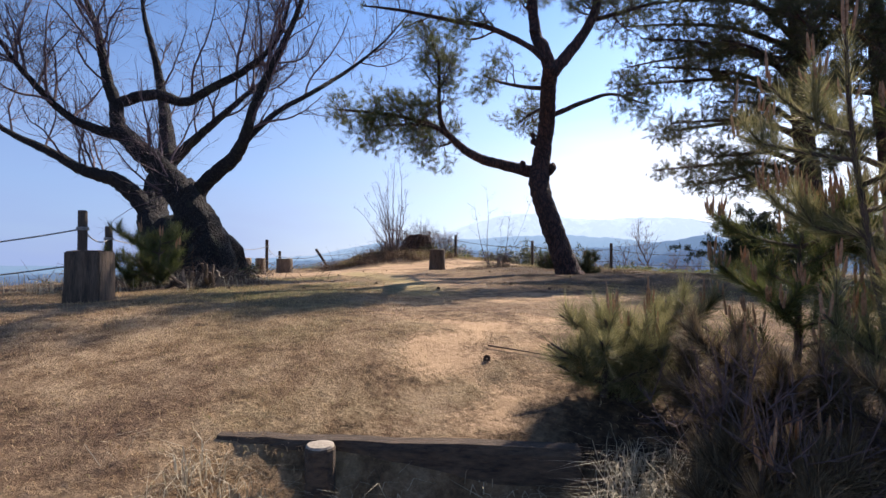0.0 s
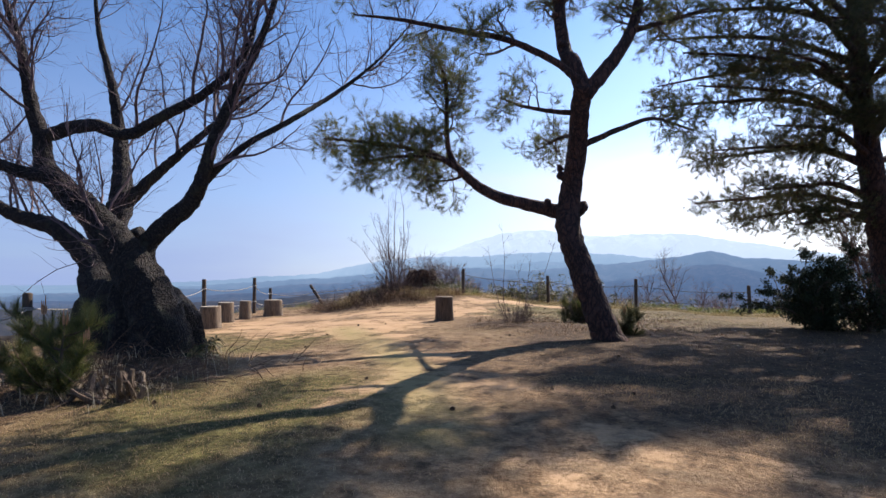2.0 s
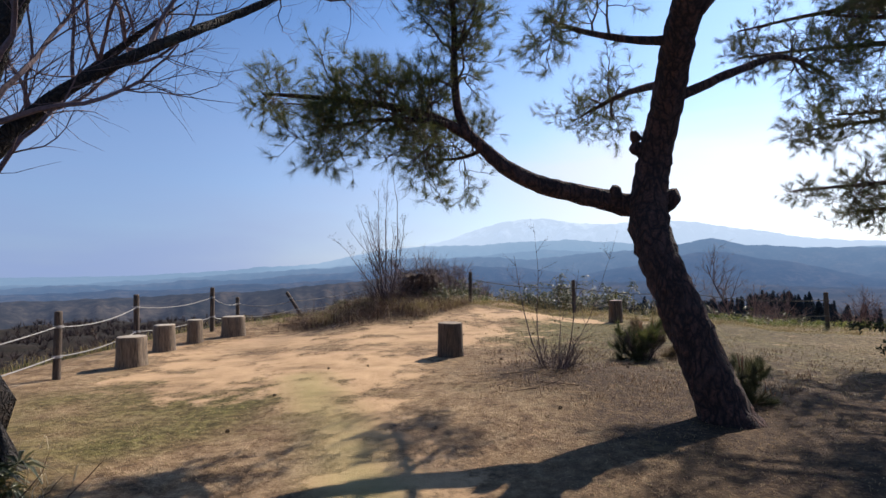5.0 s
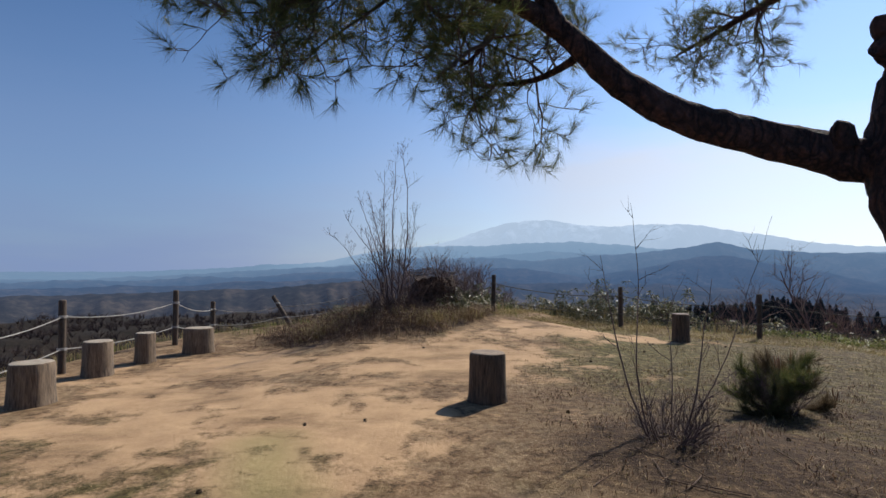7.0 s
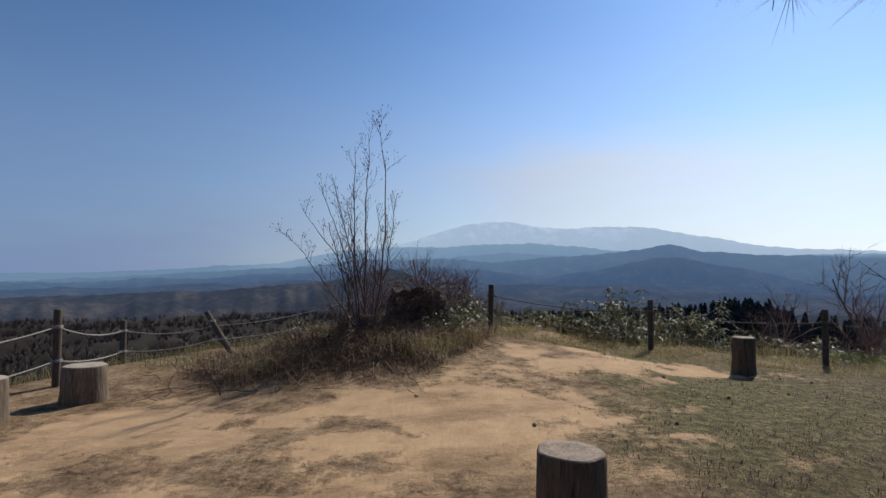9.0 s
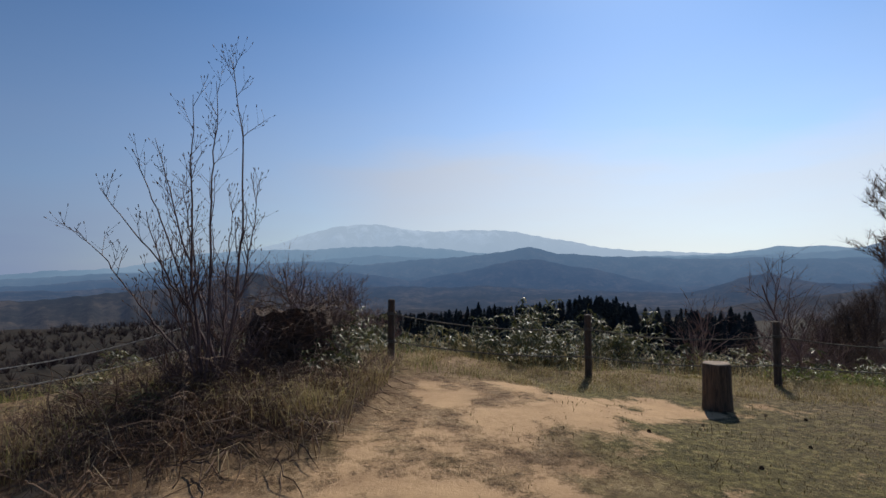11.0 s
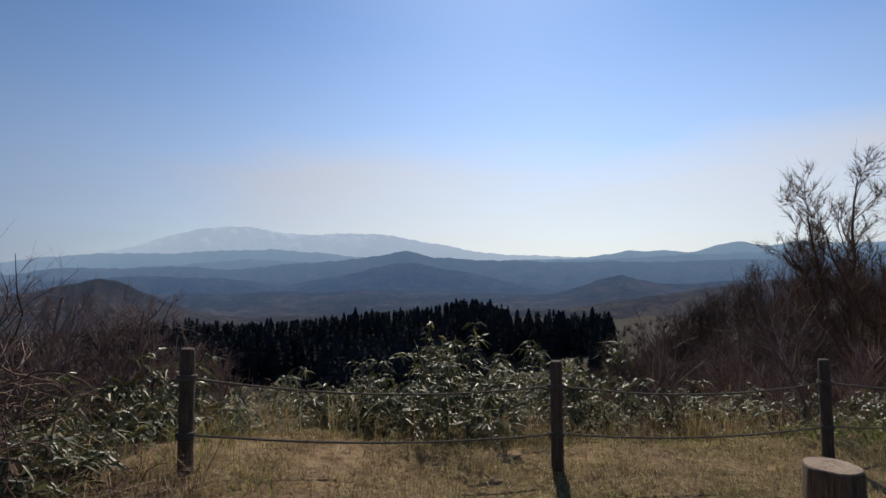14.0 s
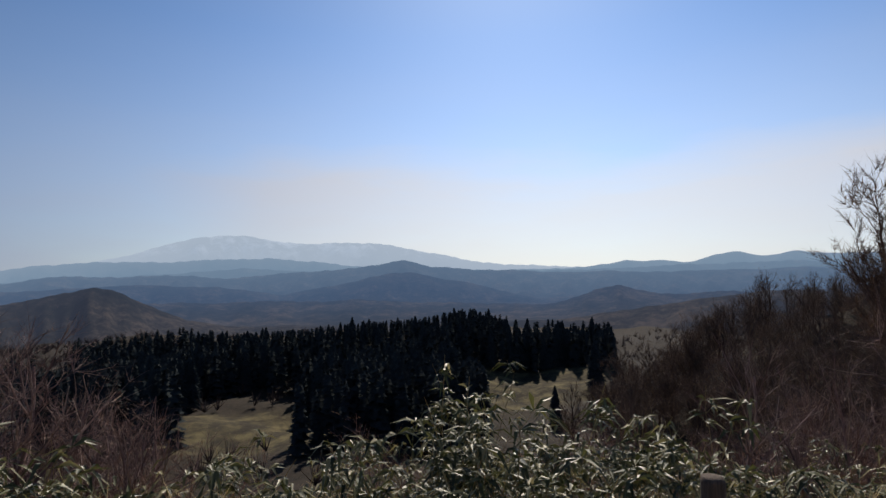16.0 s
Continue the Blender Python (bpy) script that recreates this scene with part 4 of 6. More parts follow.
TALL_PINE = [("trunk", [(9.1, 13.2, 0.9, 0.4), (9.0, 13.2, 2.01, 0.29), (8.85, 13.2, 3.38, 0.25), (8.7, 13.2, 4.52, 0.22), (8.6, 13.2, 5.8, 0.19), (8.55, 13.2, 7.08, 0.16), (8.5, 13.2, 8.49, 0.103), (8.5, 13.2, 10.15, 0.034)], 1.2, 0.62)]
for z, reach, turn, rise in ((3.5, 3.5, 162, 0.35), (3.3, 2.6, 150, 0.2), (3.7, 2.6, 185, 0.25), (3.2, 2.2, 195, 0.0), (4.4, 3.3, 181, 0.4), (4.5, 3.2, 160, 0.35), (4.6, 3.3, 208, 0.3), (5.2, 4.2, 195, 0.6), (5.4, 4.3, 172, 0.5), (5.5, 4.2, 216, 0.4), (5.9, 4.6, 198, 0.4), (5.6, 4.2, 236, 0.3), (6.2, 4.0, 252, 0.3), (4.8, 3.6, 238, 0.2),
                             (6.3, 4.0, 160, 0.35), (6.6, 4.4, 185, 0.4), (6.8, 4.2, 212, 0.4), (7.4, 3.9, 175, 0.4), (7.6, 3.8, 200, 0.4), (8.2, 2.4, 230, 0.4), (8.6, 2.2, 170, 0.4), (4.5, 3.0, 20, 0.2), (5.6, 3.0, 330, 0.2), (6.6, 2.8, 60, 0.3), (7.6, 2.2, 0, 0.4), (5.0, 3.2, 255, 0.2), (6.1, 3.2, 275, 0.3), (7.0, 3.0, 240, 0.3)):
    c, s = math.cos(radians(turn)), math.sin(radians(turn))
    x0 = 9.0 - (z - 2) * 0.09
    TALL_PINE.append(("limb", [(x0, 13.2, z, 0.08), (x0 + c * reach * 0.35, 13.2 + s * reach * 0.35, z + 0.22 + rise * 0.6, 0.055), (x0 + c * reach * 0.7 - s * 0.2, 13.2 + s * reach * 0.7 + c * 0.2, z + 0.1 + rise * 0.8, 0.034), (x0 + c * reach, 13.2 + s * reach, z + rise, 0.015)], 1.2, 0.3))
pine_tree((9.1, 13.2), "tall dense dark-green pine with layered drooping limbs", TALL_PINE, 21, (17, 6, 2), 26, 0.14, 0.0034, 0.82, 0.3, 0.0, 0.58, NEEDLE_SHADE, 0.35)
SECOND = [("trunk", [(9.6, 11.4, 0.9, 0.3), (9.5, 11.5, 3.0, 0.24), (9.3, 11.6, 5.5, 0.18), (9.2, 11.6, 8.0, 0.1), (9.2, 11.6, 9.5, 0.03)], 1.0, 0.6)]
for z, reach, turn in ((3.4, 2.6, 200), (4.4, 2.8, 240), (5.0, 2.6, 160), (5.6, 3.0, 215), (6.4, 2.8, 185), (7.0, 2.4, 250), (6.0, 2.6, 320), (7.8, 2.0, 170)):
    c, s = math.cos(radians(turn)), math.sin(radians(turn))
    SECOND.append(("limb", [(9.45, 11.5, z, 0.07), (9.45 + c * reach * 0.5, 11.5 + s * reach * 0.5, z + 0.25, 0.05), (9.45 + c * reach, 11.5 + s * reach, z + 0.3, 0.015)], 1.0, 0.3))
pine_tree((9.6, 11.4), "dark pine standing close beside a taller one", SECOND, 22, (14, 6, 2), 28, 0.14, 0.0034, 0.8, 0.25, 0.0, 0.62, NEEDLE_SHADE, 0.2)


def young_pine(x, y, tall, seed, spread, label, shoots=9, leaf=None, buds=True):
    """A knee- to head-high pine: stem, upturned shoots thick with long needles, brown candles at the tips."""
    rng = rng_of(seed)
    z0 = ground_at(x, y)
    t = thing("young_pine", (x, y, z0), label, "young pine", "young pines beside the path")
    stem = Soup()
    main = grow(rng, (0, 0, -0.05), (0.05, 0, 1), tall, 0.022, 0.6, 0.12, 0.1, 0.3)
    stem.tube(main[:, :3], main[:, 3], 7)
    rows = [main]
    for k in range(shoots):
        i = int(rng.uniform(0.08, 0.9) * (len(main) - 1))
        a = k * 2.4 + rng.uniform(-0.4, 0.4)
        b = grow(rng, main[i, :3], (math.cos(a), math.sin(a), 0.25), spread * rng.uniform(0.6, 1.1), 0.012, 0.3, 0.16, 0.07, 0.4)
        stem.tube(b[:, :3], b[:, 3], 5)
        rows.append(b)
        for c in offshoots(rng, b, 3, spread * 0.45, 0.7, 0.7, 0.5, 0.35, 0.15, 0.06, 0.005, 0.009):
            stem.tube(c[:, :3], c[:, 3], 4)
            rows.append(c)
    part("stem", stem, PINE_TWIG, t)
    pts, dirs, can = [], [], []
    for r in rows:
        lo = int(len(r) * 0.35)
        for i in range(max(1, lo), len(r)):
            d = unit(r[i, :3] - r[i - 1, :3])
            for f in (0, 0.33, 0.66):
                pts.append(r[i - 1, :3] * (1 - f) + r[i, :3] * f)
                dirs.append(d * 1.1 + np.array((0, 0, 0.25)))
        e = r[-1, :3]
        can.append(Soup())
        for k in range(3 if r is not main else 5):
            L = rng.uniform(0.05, 0.1) * (1.5 if r is main else 1)
            o = rng.normal(0, 0.012, 3)
            can[-1].tube([e + o, e + o * 1.5 + (0, 0, L * 0.6), e + o * 1.7 + (0, 0, L)], [0.006, 0.0065, 0.002], 5)
    ne = Soup()
    ne.tris(needle_tufts(rng, np.array(pts), np.array(dirs), 22, 0.125, 0.0026, 0.62))
    part("needles", ne, leaf or NEEDLE_YOUNG, t, "long pale olive needles")
    for c in can if buds else can[:3]:
        part("candle", c, CANDLE, t, "upright rusty-brown bud candle")
    return t


young_pine(1.75, 2.1, 1.75, 31, 0.5, "head-high young pine with rusty upright buds", 15)
young_pine(0.74, 2.55, 0.42, 32, 0.36, "low bushy young pine leaning over bare soil", 14, None, False)
young_pine(2.05, 2.35, 1.5, 33, 0.6, "chest-high young pine with long needles", 18, NEEDLE)
young_pine(1.0, 2.75, 0.36, 34, 0.4, "low spreading young pine on dry needles", 12, None, False)
young_pine(1.75, 2.75, 0.9, 38, 0.5, "bushy young pine among dry needles", 16, NEEDLE)
young_pine(1.2, 2.2, 0.42, 39, 0.4, "low bushy pine with browned needles", 14, NEEDLE_BROWN, False)
young_pine(1.6, 1.85, 0.5, 43, 0.5, "low bushy pine with browned needles", 14, NEEDLE_BROWN, False)
young_pine(0.98, 1.75, 0.3, 44, 0.35, "low bushy pine with browned needles", 12, NEEDLE_BROWN, False)
young_pine(-3.42, 6.6, 0.7, 35, 0.45, "shaggy young pine in front of an old cherry trunk", 16, NEEDLE, False)
young_pine(2.75, 13.6, 0.5, 41, 0.45, "small bushy pine on dry turf", 12, NEEDLE, False)
young_pine(2.95, 13.75, 0.5, 45, 0.42, "small bushy pine with browned needles", 12, NEEDLE_BROWN, False)
young_pine(2.6, 13.5, 0.35, 42, 0.4, "small bushy dark pine on dry turf", 11, NEEDLE_DARK, False)
young_pine(-3.85, 7.0, 0.75, 36, 0.45, "shaggy young pine in front of an old cherry trunk", 14, NEEDLE, False)
young_pine(2.8, 10.9, 0.4, 37, 0.35, "small young pine behind a leaning pine trunk", 14, NEEDLE_DARK, False)


# ---- log stools, fence, log step ----
def log_stool(x, y, tall, radius, seed, label, sides=28, skin=None):
    rng = rng_of(seed)
    t = thing("log_stool", (x, y, ground_at(x, y)), label, "log stool", "log stools round the clearing")
    a = np.linspace(0, 2 * math.pi, sides, endpoint=False)
    lump = 1 + 0.05 * np.sin(a * 2 + rng.uniform(0, 6)) + 0.03 * np.sin(a * 5 + rng.uniform(0, 6)) + rng.normal(0, 0.012, sides)
    body, zs = Soup(), [-0.1, 0.0, 0.06, tall * 0.35, tall * 0.7, tall - 0.03, tall - 0.008]
    rs = [1.1, 1.08, 1.04, 1.0, 0.98, 0.97, 0.94]
    V = [((math.cos(q) * radius * r * k, math.sin(q) * radius * r * k, z)) for z, r in zip(zs, rs) for q, k in zip(a, lump)]
    F = [(i * sides + j, i * sides + (j + 1) % sides, (i + 1) * sides + (j + 1) % sides, (i + 1) * sides + j) for i in range(len(zs) - 1) for j in range(sides)]
    body.add(V, F + [tuple(range(sides - 1, -1, -1))])
    part("body", body, skin or LOG_BARK, t, smooth=True)
    top, rings = Soup(), [(0.94, -0.008), (0.9, 0.0), (0.6, 0.004), (0.3, 0.0), (0.05, 0.003)]
    V = [(math.cos(q) * radius * r * k, math.sin(q) * radius * r * k, tall + z) for r, z in rings for q, k in zip(a, lump)]
    F = [(i * sides + j, i * sides + (j + 1) % sides, (i + 1) * sides + (j + 1) % sides, (i + 1) * sides + j) for i in range(len(rings) - 1) for j in range(sides)]
    top.add(V, F + [tuple((len(rings) - 1) * sides + j for j in range(sides))])
    part("top", top, LOG_END_BROWN if skin else LOG_END, t, "sawn end grain" if skin else "pale sawn end grain")
    return t


PALE = "pale weathered log stool beside the rope fence"
log_stool(-5.5, 14.43, 0.5, 0.23, 41, PALE)
log_stool(-5.85, 16.2, 0.52, 0.21, 42, PALE)
log_stool(-5.75, 17.3, 0.5, 0.17, 43, "slim " + PALE)
log_stool(-5.25, 18.2, 0.46, 0.25, 44, "squat dark-cracked log stool beside the rope fence")
log_stool(-0.15, 13.95, 0.52, 0.2, 45, "upright cracked log stool standing on bare soil", 28, LOG_BROWN_SHADED)
log_stool(4.0, 18.95, 0.55, 0.17, 46, "upright brown log stool near the fence corner", 28, LOG_BROWN_SHADED)


def hewn_block(x, y, tall, wide, turn):
    """A squared timber stump, a little wider at the foot, with worn arrises."""
    rng = rng_of(47)
    t = thing("timber_block", (x, y, ground_at(x, y)), "dark squared timber block standing beside a fence post", "timber block")
    bm = bmesh.new()
    bmesh.ops.create_cube(bm, size=1.0)
    bmesh.ops.subdivide_edges(bm, edges=bm.edges[:], cuts=3, use_grid_fill=True)
    for v in bm.verts:
        k = wide * (1.06 - 0.1 * (v.co.z + 0.5))
        v.co = Vector((v.co.x * k + rng.normal(0, 0.004), v.co.y * k + rng.normal(0, 0.004), (v.co.z + 0.5) * (tall + 0.1) - 0.1 + rng.normal(0, 0.004)))
    bmesh.ops.rotate(bm, verts=bm.verts, cent=(0, 0, 0), matrix=Matrix.Rotation(radians(turn), 3, "Z"))
    hard = [e for e in bm.edges if len(e.link_faces) == 2 and e.calc_face_angle() > 1.0]
    bmesh.ops.bevel(bm, geom=hard, offset=0.012, segments=2, affect="EDGES")
    me = bpy.data.meshes.new("body")
    bm.to_mesh(me)
    bm.free()
    me.materials.append(LOG_BROWN_SHADED)
    ob = new("body", me)
    ob.parent = t


hewn_block(-3.05, 4.75, 0.44, 0.285, 5)

POSTS = [(-6.6, 4.4, 0.62), (-4.4, 6.7, 0.98), (-5.2, 8.55, 0.85), (-5.95, 13.3, 1.0), (-6.47, 16.3, 1.12), (-6.1, 19.0, 1.1), (-6.3, 21.2, 0.85), (0.49, 21.5, 0.92), (3.4, 20.85, 0.95), (6.12, 20.0, 0.98), (9.4, 19.2, 0.9)]


def fence_post(x, y, tall, seed, lean=(0.0, 0.0)):
    rng = rng_of(seed)
    t = thing("fence_post", (x, y, ground_at(x, y)), "round dark-brown wooden fence post with a bound rope", "fence post", "fence posts")
    s = Soup()
    zs = [-0.15, 0.0, tall * 0.4, tall * 0.8, tall - 0.025, tall - 0.006, tall]
    rr = np.array([1, 1, 0.98, 0.97, 0.96, 0.88, 0.6]) * 0.055
    s.tube([(lean[0] * z, lean[1] * z, z) for z in zs], rr, 14, 0.03, rng)
    part("post", s, POST_WOOD, t, smooth=True)
    for z in (tall * 0.77 - 0.014, tall * 0.33 - 0.014):
        w = Soup()
        for k in range(3):
            a = np.linspace(0, 2 * math.pi, 13)
            w.tube(np.column_stack([np.cos(a) * 0.063 + lean[0] * z, np.sin(a) * 0.063 + lean[1] * z, np.full(13, z + k * 0.014) + rng.normal(0, 0.002, 13)]), [0.008] * 13, 5, cap=False)
        part("rope_binding", w, ROPE_BACKLIT if x > 0 else ROPE, t, "rope turns")
    return t


for k, (x, y, h) in enumerate(POSTS):
    fence_post(x, y, h, 60 + k, (0.015 * math.sin(k * 3), 0.02 * math.cos(k * 2)))
fence_post(-4.5, 21.6, 0.75, 90, (-0.75, 0.35))
fence_post(-2.4, 22.9, 0.8, 91)


def rope(a, b, sag, mat, label):
    a, b = np.array(a), np.array(b)
    t = np.linspace(0, 1, 17)[:, None]
    p = a + (b - a) * t - np.array((0, 0, 1)) * sag * 4 * t * (1 - t)
    s = Soup()
    s.tube(p - a, [0.009] * 17, 6)
    ob = part("fence_rope", s, mat)
    ob.location = a
    tagged(ob, label, "rope", "fence ropes")


spans = [(POSTS[i], POSTS[i + 1]) for i in range(6)] + [(POSTS[i], POSTS[i + 1]) for i in range(7, 10)] + [(POSTS[6], (-4.92, 21.8, 0.62)), ((-4.92, 21.8, 0.62), (-2.4, 22.9, 0.8))]
for p, q in spans:
    for f, sag in ((0, 0.1), (1, 0.07)):
        hp, hq = (p[2] * 0.77, q[2] * 0.77) if f == 0 else (p[2] * 0.33, q[2] * 0.33)
        rope((p[0], p[1], ground_at(p[0], p[1]) + hp), (q[0], q[1], ground_at(q[0], q[1]) + hq), sag, ROPE_BACKLIT if p[0] > 0 else ROPE, "rope toned dark as backlit, strung between fence posts" if p[0] > 0 else "sagging pale grey rope strung between fence posts")


def log_step():
    rng = rng_of(71)
    t = thing("log_step", (-0.2, 2.2, ground_at(-0.2, 2.3)), "old squared log step edging a bare soil path", "step")
    s, k = Soup(), 15
    xs = np.linspace(-0.72, 0.72, k)
    V = []
    for x in xs:
        y, w = -0.11 * x + rng.normal(0, 0.004), rng.normal(0, 0.004)
        V += [(x, y - 0.035, -0.14), (x, y - 0.042 + w, -0.02), (x, y - 0.03, 0.006 + w), (x, y + 0.03, 0.01 + w), (x, y + 0.04, -0.14)]
    F = [(i * 5 + j, (i + 1) * 5 + j, (i + 1) * 5 + (j + 1) % 5, i * 5 + (j + 1) % 5) for i in range(k - 1) for j in range(5)]
    s.add(V, F + [(0, 1, 2, 3, 4), tuple((k - 1) * 5 + j for j in (4, 3, 2, 1, 0))])
    part("log", s, STEP_WOOD, t)
    p = Soup()
    p.tube([(-0.27, -0.08, -0.35), (-0.27, -0.08, 0.0), (-0.27, -0.08, 0.012)], [0.06, 0.058, 0.05], 14, 0.03, rng)
    peg = part("peg", p, STEP_WOOD, t, "round upright wooden peg")
    e = Soup()
    e.tube([(-0.27, -0.08, 0.008), (-0.27, -0.08, 0.016)], [0.055, 0.05], 14, 0.03, rng)
    part("peg_top", e, LOG_END, peg, "pale sawn peg end")


log_step()


# ---- bare shrubs and saplings ----
def bare_shrub(name, x, y, stems, tall, seed, label, lean=0.25, r0=0.012, kids=(9, 4), sub=0.5, side=0.85, rise=0.25):
    rng = rng_of(seed)
    t = thing(name, (x, y, ground_at(x, y)), label, "bare shrub")
    tw = Soup()
    for k in range(stems):
        a = rng.uniform(0, 2 * math.pi)
        ln = lean * rng.uniform(0.2, 1.2)
        s = Soup()
        h = tall * rng.uniform(0.55, 1.0)
        m = grow(rng, (math.cos(a) * 0.12, math.sin(a) * 0.12, -0.05), (math.cos(a) * ln, math.sin(a) * ln, 1), h, r0 * rng.uniform(0.7, 1.2), 0.35, 0.14, 0.13, 0.2)
        s.tube(m[:, :3], m[:, 3], 6)
        part("stem", s, TWIG, t)
        for b in offshoots(rng, m, kids[0], sub, 0.55, side, rise, 0.25, 0.25, 0.08, 0.0028, 0.007):
            tw.tube(b[:, :3], b[:, 3], 4, cap=False)
            for c in offshoots(rng, b, kids[1], sub * 0.4, 0.7, 0.8, 0.25, 0.2, 0.2, 0.07, 0.002, 0.004):
                tw.tube(c[:, :3], c[:, 3], 3, cap=False)
    tagged(part("twig", tw, TWIG, t), kind="stuff")
    return t




def sapling_clump(x, y):
    """Straight slim stems fanning from one foot, with short ascending budded twigs."""
    rng = rng_of(81)
    z0 = ground_at(x, y)
    t = thing("bare_sapling", (x, y, z0), "clump of tall leafless budding saplings on a grassy mound", "bare shrub")
    tw, buds = Soup(), Soup()
    for dx, dy, top, bend in ((0.14, 0.05, 5.25, 0.16), (0.0, 0.35, 5.05, 0.05), (-0.2, -0.1, 4.75, -0.05), (-0.62, 0.5, 4.4, 0.0), (-0.85, 0.1, 4.2, 0.05), (-1.1, -0.15, 3.75, 0.1), (-0.36, 0.7, 4.0, 0.0), (0.42, 0.6, 4.0, 0.08), (-1.35, 0.4, 3.4, 0.1), (0.25, -0.3, 3.6, 0.1), (-0.5, -0.4, 3.5, 0.0)):
        f = np.linspace(0, 1, 26)
        h = top - z0
        start = rng.normal(0, 0.1, 2)
        wob = np.cumsum(rng.normal(0, 0.011, (26, 2)), axis=0)
        r = 0.02 * (1 - 0.84 * f) * (0.75 + 0.25 * h / 3.7)
        m = np.column_stack([start[0] + (dx - start[0]) * f + bend * np.sin(math.pi * f) + wob[:, 0], start[1] + (dy - start[1]) * f + wob[:, 1], -0.05 + (h + 0.05) * f, r])
        s = Soup()
        s.tube(m[:, :3], m[:, 3], 7)
        part("stem", s, TWIG, t)
        for b in offshoots(rng, m, 12, 0.5, 0.55, 0.7, 0.5, 0.28, 0.22, 0.07, 0.0035, 0.008):
            tw.tube(b[:, :3], b[:, 3], 4, cap=False)
            for c in [b] + offshoots(rng, b, 5, 0.2, 0.7, 0.8, 0.4, 0.2, 0.2, 0.06, 0.0025, 0.004):
                if c is not b:
                    tw.tube(c[:, :3], c[:, 3], 3, cap=False)
                e, d = c[-1, :3], unit(c[-1, :3] - c[-2, :3])
                buds.tube([e - d * 0.006, e + d * 0.008, e + d * 0.026], [0.003, 0.005, 0.002], 4)
    tagged(part("twig", tw, TWIG, t), kind="stuff")
    tagged(part("bud", buds, DEAD_VINE, t, "swelling brown buds"), kind="stuff")


sapling_clump(-1.78, 19.6)
bare_shrub("bare_shrub", 1.18, 12.45, 5, 2.1, 82, "sparse leafless shrub among dead twigs", 0.4, 0.008, (6, 3), 0.38)
bare_shrub("bare_shrub", -1.85, 19.75, 64, 1.2, 85, "brushy dead shoots round a sapling clump", 1.1, 0.006, (4, 2), 0.3)
bare_shrub("bare_shrub", 1.2, 12.4, 30, 0.5, 84, "low nest of dead grey twigs on dry turf", 1.3, 0.005, (5, 3), 0.25)
for x, y, k in ((1.25, 1.95, 86), (1.75, 1.7, 87), (1.05, 2.15, 88), (2.2, 2.1, 89)):
    bare_shrub("bare_shrub", x, y, 18, 0.65, k, "dead brown twigs among young pines", 0.9, 0.005, (5, 3), 0.25)
bare_shrub("bare_shrub", 2.75, 13.6, 26, 0.62, 92, "dry twiggy undergrowth round a small pine", 0.9, 0.005, (6, 4), 0.25)
bare_shrub("bare_shrub", -0.55, 21.2, 6, 1.5, 83, "leafless shoots above a rotten stump", 0.8, 0.01, (5, 3), 0.4)


# ---- evergreen bushes ----
def evergreen_bush(x, y, wide, tall, leaves, seed, label, size=0.06):
    rng = rng_of(seed)
    t = thing("evergreen_bush", (x, y, ground_at(x, y)), label, "bush")
    st, pts, dirs = Soup(), [], []
    for k in range(26):
        a = rng.uniform(0, 2 * math.pi)
        reach = wide * rng.uniform(0.35, 1.0)
        m = grow(rng, (rng.normal(0, 0.1), rng.normal(0, 0.1), -0.03), (math.cos(a) * reach, math.sin(a) * reach, tall * rng.uniform(0.5, 1.1)), math.hypot(reach * 0.8, tall * rng.uniform(0.6, 0.95)), 0.014, 0.1, 0.3, 0.1)
        st.tube(m[:, :3], m[:, 3], 4, cap=False)
        for b in offshoots(rng, m, 10, 0.45, 0.6, 1.0, 0.1, 0.04, 0.3, 0.08, 0.003, 0.006):
            st.tube(b[:, :3], b[:, 3], 3, cap=False)
            for _ in range(max(1, leaves // 234)):
                q = b[int(rng.uniform(0.2, 1) * (len(b) - 1)), :3] + rng.normal(0, 0.03, 3)
                pts.append(q)
                dirs.append(rng.normal(0, 1, 3) + np.array((0, 0, 0.3)))
    part("stem", st, PINE_TWIG, t)
    lf = Soup()
    lf.add(*leaf_shapes(rng, np.array(pts), np.array(dirs), size, size * 0.42, 0.1))
    part("foliage", lf, SHRUB_LEAF, t, "small glossy dark-green leaves")


evergreen_bush(6.85, 12.2, 1.6, 1.65, 30000, 101, "dense dark evergreen bush under the tall pine", 0.06)
evergreen_bush(7.6, 12.0, 0.8, 1.1, 3000, 103, "low dark evergreen bush at a pine foot", 0.08)


